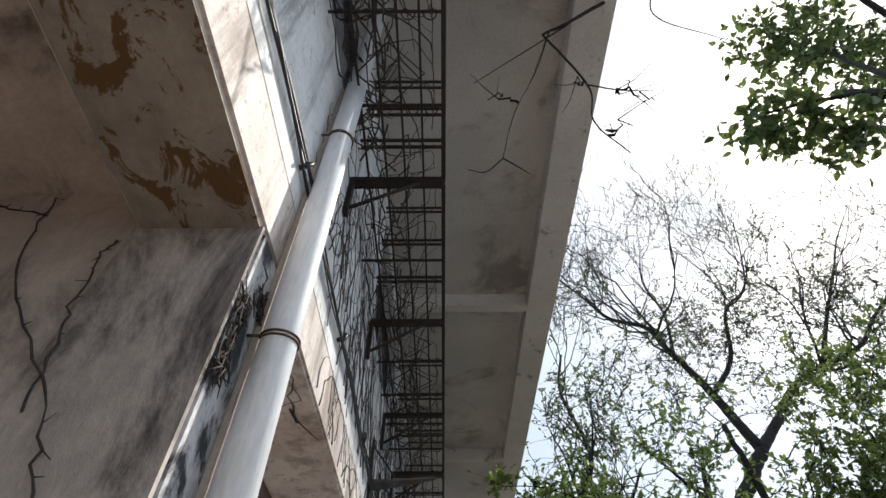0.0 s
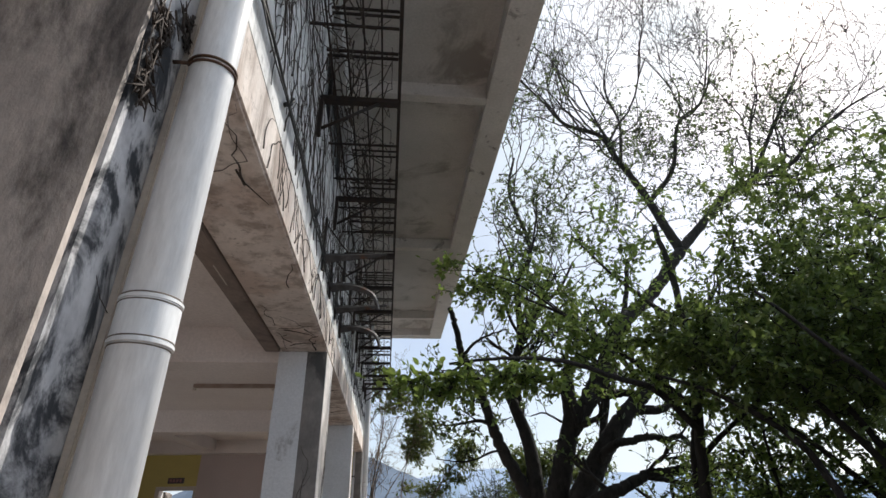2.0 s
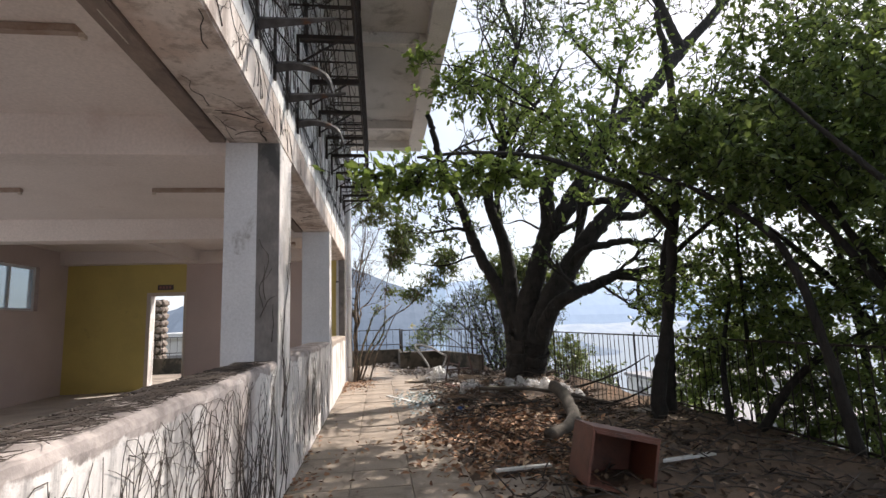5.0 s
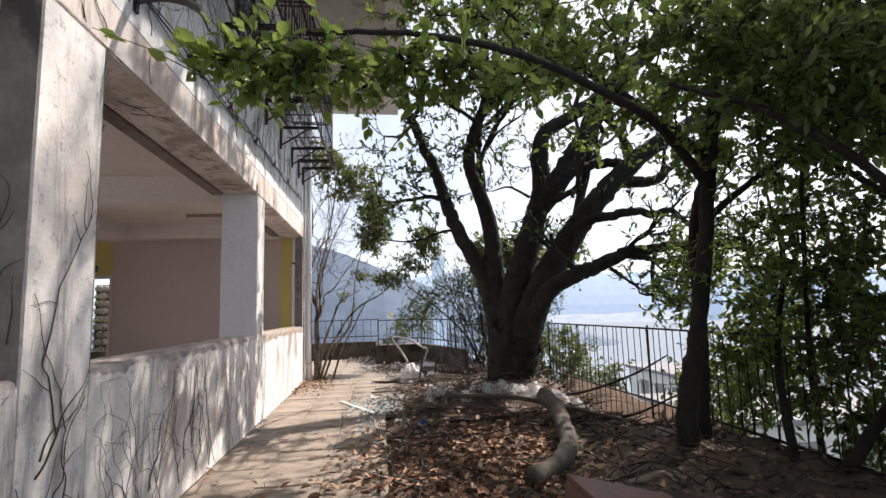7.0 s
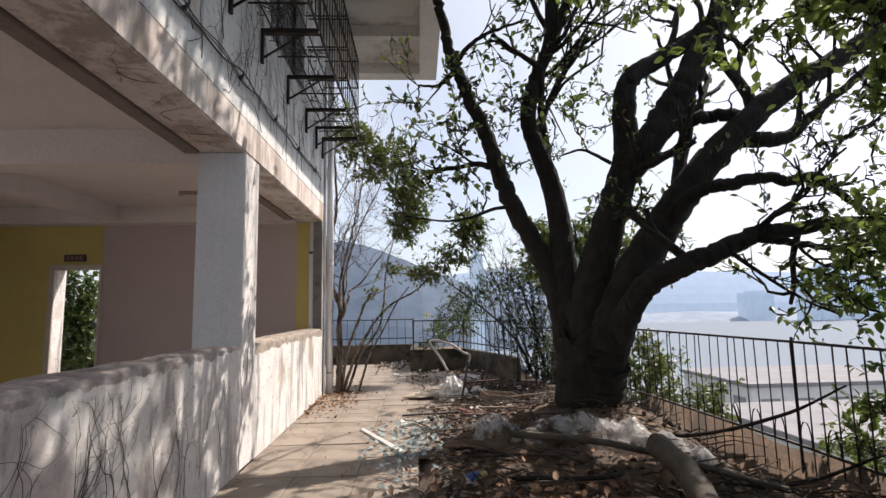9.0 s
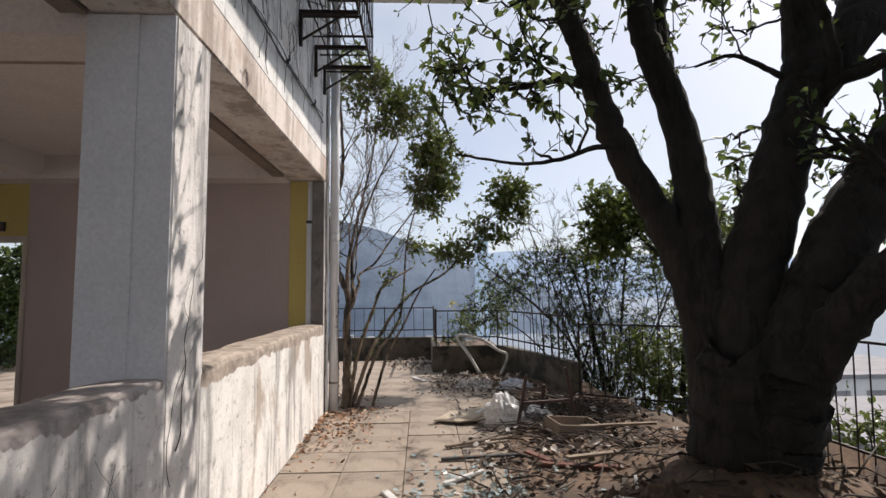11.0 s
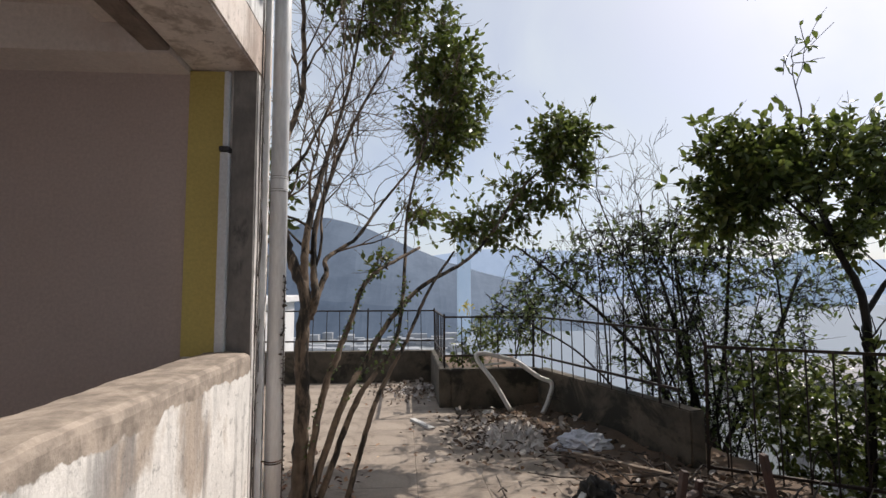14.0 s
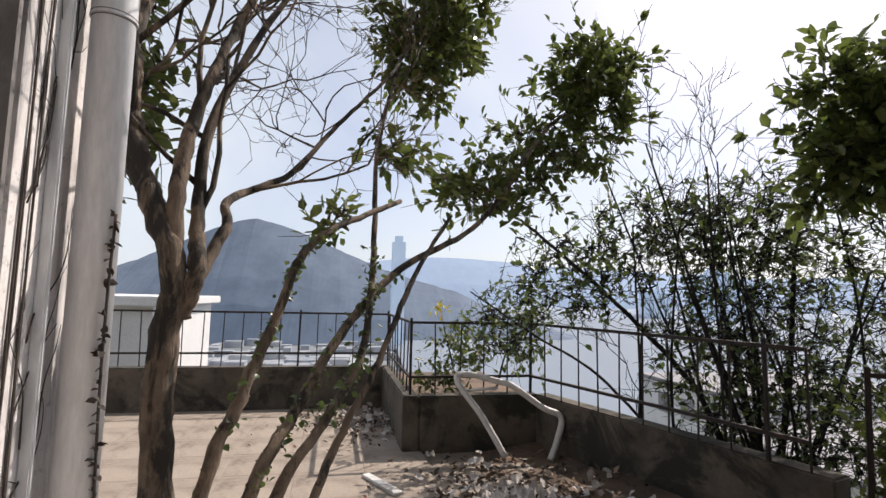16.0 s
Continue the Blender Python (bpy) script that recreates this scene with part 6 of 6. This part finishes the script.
s = Soup()
for line in ([(0.24, 10.25, 0.30), (0.34, 10.30, 0.66), (0.44, 10.39, 0.97), (0.52, 10.48, 1.21), (0.60, 10.56, 1.45), (0.73, 10.69, 1.58)], [(0.47, 10.40, 0.62), (0.61, 10.59, 0.87), (0.78, 10.77, 1.16), (1.07, 11.05, 1.45)], [(0.72, 10.55, 0.84), (0.85, 10.70, 1.07), (0.90, 10.96, 1.50)]):
    c = spline(line, 40)
    c = c[rng.integers(0, len(c), 170)] + rng.normal(size=(170, 3)) * 0.018
    s.leaves(c, rng.normal(size=(170, 3)), 0.03, rng, 0.7)
tagged(s.ob("stem_ivy", M_LEAFDARK, None, "", True, "stuff"), "small dark ivy leaves clothing the thin stems", "ivy")

tree("sapling", (4.5, 10.55, -2.3), "thin crooked sapling with clumps of glossy leaves beyond the fence", "tree",
     [([(4.5, 10.55, -2.4), (4.55, 10.6, -0.8), (4.66, 10.65, 0.1), (4.78, 10.75, 1.22), (4.62, 10.8, 1.75), (4.5, 10.85, 2.25), (4.42, 10.9, 2.9)], 0.055, 0.014, (4, 0.5, 2)),
      ([(4.78, 10.75, 1.2), (5.02, 10.75, 1.5), (5.3, 10.8, 1.72), (5.7, 10.9, 2.1)], 0.026, 0.008, (3, 0.5, 2)),
      ([(4.62, 10.8, 1.75), (4.85, 10.85, 2.15), (5.1, 10.9, 2.6)], 0.022, 0.007, (3, 0.5, 2)),
      ([(4.6, 10.8, 1.8), (4.3, 10.85, 2.1), (4.0, 10.95, 2.45)], 0.022, 0.007, (3, 0.4, 2))],
     [((3.95, 10.95, 2.5), (0.5, 0.35, 0.45), 95, 14), ((3.75, 10.95, 2.1), (0.3, 0.3, 0.3), 30, 12), ((4.75, 10.9, 2.55), (0.6, 0.4, 0.45), 80, 10), ((5.4, 10.9, 2.2), (0.5, 0.4, 0.4), 55, 11), ((4.7, 10.8, 1.9), (0.35, 0.3, 0.25), 30, 9)],
     M_BARK, M_LEAFOLIVE, 41, 0.085, 0.008, more=1.4, fuller=1.3, leafy=2)

tree("thicket_tree", (5.6, 1.6, -0.3), "dark tangled evergreen thicket along the fence", "tree",
     [([(5.6, 1.6, -0.6), (5.5, 1.9, 0.8), (5.2, 2.4, 2.0), (5.0, 2.8, 3.2)], 0.07, 0.02),
      ([(6.3, 2.6, -1.0), (5.9, 2.8, 0.8), (5.2, 3.1, 2.0), (4.4, 3.5, 2.7)], 0.06, 0.015),
      ([(6.0, 0.6, -0.8), (5.8, 1.0, 1.0), (5.4, 1.7, 2.4), (5.2, 2.0, 3.6)], 0.06, 0.015),
      ([(6.4, 3.6, -1.0), (6.5, 3.7, 1.0), (6.4, 3.9, 2.8), (6.2, 4.1, 4.4)], 0.06, 0.02),
      ([(5.4, 0.2, -0.4), (5.0, 0.9, 1.2), (4.6, 1.6, 2.4), (4.2, 2.1, 3.4)], 0.05, 0.015),
      ([(4.55, 3.5, 0.0), (4.9, 4.0, 0.8), (5.4, 4.4, 1.7), (5.6, 4.8, 2.6)], 0.04, 0.012),
      ([(5.6, 4.4, -0.6), (5.4, 4.2, 0.7), (5.1, 3.8, 1.8), (4.9, 3.5, 2.6)], 0.035, 0.012),
      ([(4.7, 3.3, 0.0), (5.1, 3.0, 0.7), (5.7, 2.7, 1.1), (6.4, 2.4, 1.3)], 0.05, 0.02)],
     [((5.8, 3.6, 3.6), (1.1, 1.1, 1.3), 240, 20), ((5.6, 2.2, 3.2), (1.1, 1.1, 1.2), 240, 20), ((5.5, 4.1, 1.2), (0.55, 0.9, 1.1), 230, 16), ((5.9, 5.2, 1.0), (0.5, 0.5, 1.0), 120, 14), ((5.6, 2.8, 1.4), (0.9, 1.3, 1.1), 200, 16), ((5.3, 1.2, 2.4), (0.9, 1.0, 1.3), 200, 18), ((6.3, 1.2, 1.0), (1.0, 1.2, 1.2), 160, 14), ((7.0, 4.2, 3.4), (1.2, 1.0, 1.8), 200, 16), ((6.6, 3.6, 0.6), (0.9, 1.0, 1.0), 160, 14), ((5.4, 3.0, 0.2), (0.4, 1.5, 0.6), 190, 14), ((5.35, 5.5, 0.3), (0.35, 0.7, 0.6), 90, 12), ((5.7, 6.4, -0.4), (0.4, 0.6, 0.5), 80, 12), ((6.2, 3.0, 5.2), (1.4, 1.3, 1.0), 170, 18)],
     M_BARK, M_LEAFSHADE, 61, 0.07, 0.009, more=1.05, fuller=1.2)

tree("slope_bush", (5.6, 7.8, -1.2), "sunlit bush on the slope behind the fence", "bush",
     [([(5.6, 7.8, -1.6), (5.5, 7.8, -0.6), (5.3, 7.8, 0.1)], 0.03, 0.01), ([(5.3, 9.4, -1.4), (5.1, 9.5, -0.5), (5.0, 9.6, 0.3)], 0.03, 0.01), ([(4.6, 10.8, -1.9), (4.6, 10.8, -0.6), (4.55, 10.8, 0.5)], 0.025, 0.008)],
     [((5.4, 8.6, -0.1), (0.3, 0.5, 0.45), 50, 14), ((5.3, 9.8, 0.3), (0.4, 0.7, 0.6), 110, 14), ((5.5, 10.6, -0.2), (0.6, 0.6, 0.5), 90, 14), ((4.6, 10.9, -0.1), (0.5, 0.5, 0.45), 90, 14), ((4.75, 10.6, 0.35), (0.6, 0.45, 0.55), 120, 12), ((4.2, 11.0, 0.45), (0.4, 0.3, 0.5), 70, 12)],
     M_BARK, M_LEAFOLIVE, 67, 0.07, 0.006)

tree("planter_shrub", (2.0, 13.6, 0.36), "straggly shrub in the terrace planter with one yellow spray", "bush",
     [([(2.0, 13.6, 0.3), (1.9, 13.6, 0.7), (1.8, 13.5, 1.0)], 0.012, 0.005), ([(2.4, 13.7, 0.3), (2.5, 13.6, 0.8), (2.7, 13.5, 1.3)], 0.014, 0.005), ([(1.7, 14.1, 0.3), (1.65, 14.1, 0.6)], 0.01, 0.005)],
     [((1.95, 13.5, 0.75), (0.3, 0.25, 0.3), 45, 12), ((2.6, 13.5, 1.0), (0.35, 0.3, 0.4), 60, 10), ((1.7, 13.4, 0.5), (0.2, 0.2, 0.1), 30, 10)],
     M_BARK, M_LEAFOLIVE, 71, 0.055, 0.004)
rng = np.random.default_rng(3)
s = Soup()
s.leaves(np.array([1.72, 13.3, 1.19]) + rng.normal(size=(26, 3)) * 0.03, rng.normal(size=(26, 3)), 0.06, rng, 0.4)
s.tube([(1.8, 13.5, 1.0), (1.76, 13.4, 1.1), (1.72, 13.3, 1.19)], 0.004, 5)
tagged(s.ob("yellow_spray", M_LEAFYEL, None, "", True, "stuff"), "spray of yellow leaves above the planter shrub", "leaves")

tree("doorway_bush", (-7.0, 14.0, 0.0), "dark bush seen through the doorway", "bush",
     [([(-7.2, 14.0, -0.1), (-7.1, 14.0, 0.8), (-7.2, 14.1, 2.0)], 0.05, 0.02)],
     [((-6.9, 14.2, 1.3), (0.45, 0.3, 1.3), 240, 18), ((-6.35, 14.2, 1.3), (0.3, 0.25, 1.3), 160, 18), ((-7.8, 14.3, 1.3), (0.8, 0.4, 1.3), 300, 16)],
     M_BARK, M_LEAFDARK, 73, 0.09, 0.007)

tree("overhanging_tree", (7.5, -3.0, 0.0), "tall tree reaching over the path, leafy at its tips", "tree",
     [([(7.5, -3.0, -1.0), (7.2, -2.0, 2.5), (6.8, -1.0, 5.0), (6.6, 0.0, 7.2), (6.6, 0.8, 9.0)], 0.16, 0.06),
      ([(6.6, 0.0, 7.2), (7.3, 0.6, 9.6), (8.0, 1.0, 11.8)], 0.07, 0.02),
      ([(6.6, 0.5, 8.4), (5.8, 0.8, 8.6), (5.0, 1.0, 8.5)], 0.04, 0.012),
      ([(6.7, -0.4, 6.2), (5.2, -0.9, 7.2), (3.5, -1.8, 7.2), (2.4, -1.5, 6.3), (1.6, -1.3, 5.62), (1.3, -1.24, 5.4)], 0.04, 0.009),
      ([(1.3, -1.24, 5.4), (1.43, -1.24, 4.48), (1.36, -1.24, 4.0), (1.46, -1.24, 3.67)], 0.009, 0.003),
      ([(1.35, -1.26, 5.42), (1.15, -1.24, 4.7), (0.95, -1.24, 4.1), (0.84, -1.24, 3.62)], 0.008, 0.003),
      ([(0.84, -1.24, 3.62), (0.75, -1.24, 3.5), (0.67, -1.24, 3.52)], 0.004, 0.002),
      ([(0.84, -1.24, 3.62), (0.92, -1.24, 3.52), (0.95, -1.24, 3.48)], 0.004, 0.002),
      ([(1.43, -1.24, 4.48), (1.62, -1.24, 4.40), (1.81, -1.24, 4.4)], 0.006, 0.002),
      ([(2.4, -1.5, 6.3), (2.2, -1.3, 5.7), (2.6, -1.24, 5.3)], 0.008, 0.003),
      ([(1.5, -1.28, 5.5), (1.1, -1.2, 5.1), (0.75, -1.2, 4.6)], 0.007, 0.002)],
     [((7.6, 1.0, 11.6), (1.4, 0.9, 1.3), 130, 16), ((5.5, 1.0, 8.5), (0.7, 0.6, 0.5), 55, 14), ((6.4, 1.0, 8.1), (0.6, 0.6, 0.4), 45, 14), ((8.9, 1.0, 11.0), (1.2, 0.8, 1.3), 90, 15), ((1.3, -1.24, 4.3), (0.5, 0.1, 0.6), 6, 0)],
     M_BARK, M_LEAFDARK, 81, 0.15, 0.010, more=1.0, fuller=0.45)

# paving slabs -----------------------------------------------------------
def slab_mesh(w, d):
    bm = boxes((0.0025, 0.0025, -0.03, w - 0.0025, d - 0.0025, 0), bevel=0.004)
    return to_mesh("slab", bm, M_SLAB)


S50 = slab_mesh(0.5, 0.5)
S50T = to_mesh("slab", boxes((0.0008, 0.0008, -0.03, 0.4992, 0.4992, 0), bevel=0.0012), M_SLAB)
random.seed(4)
for iy in range(-16, 30):
    for ix in range(-6, 6):
        x, y = ix * 0.5, iy * 0.5
        if (y < 10 and not 0 <= x < 1.5 and not ((y >= 6.5 or y < 2.3) and 0 <= x < 2.5)) or y > 14.3 or (y > 12.4 and x > 1.2) or x + y * 0.29 > 5.75:
            continue
        o = new("slab", S50 if y < 10 else S50T)
        o.parent, o.location = PAVE, (x, y, random.uniform(-0.006, 0.003) * (1 if y < 10 else 0.15))
        o.rotation_euler = (random.uniform(-0.004, 0.004), random.uniform(-0.004, 0.004), 0) if y < 10 else (0, 0, 0)
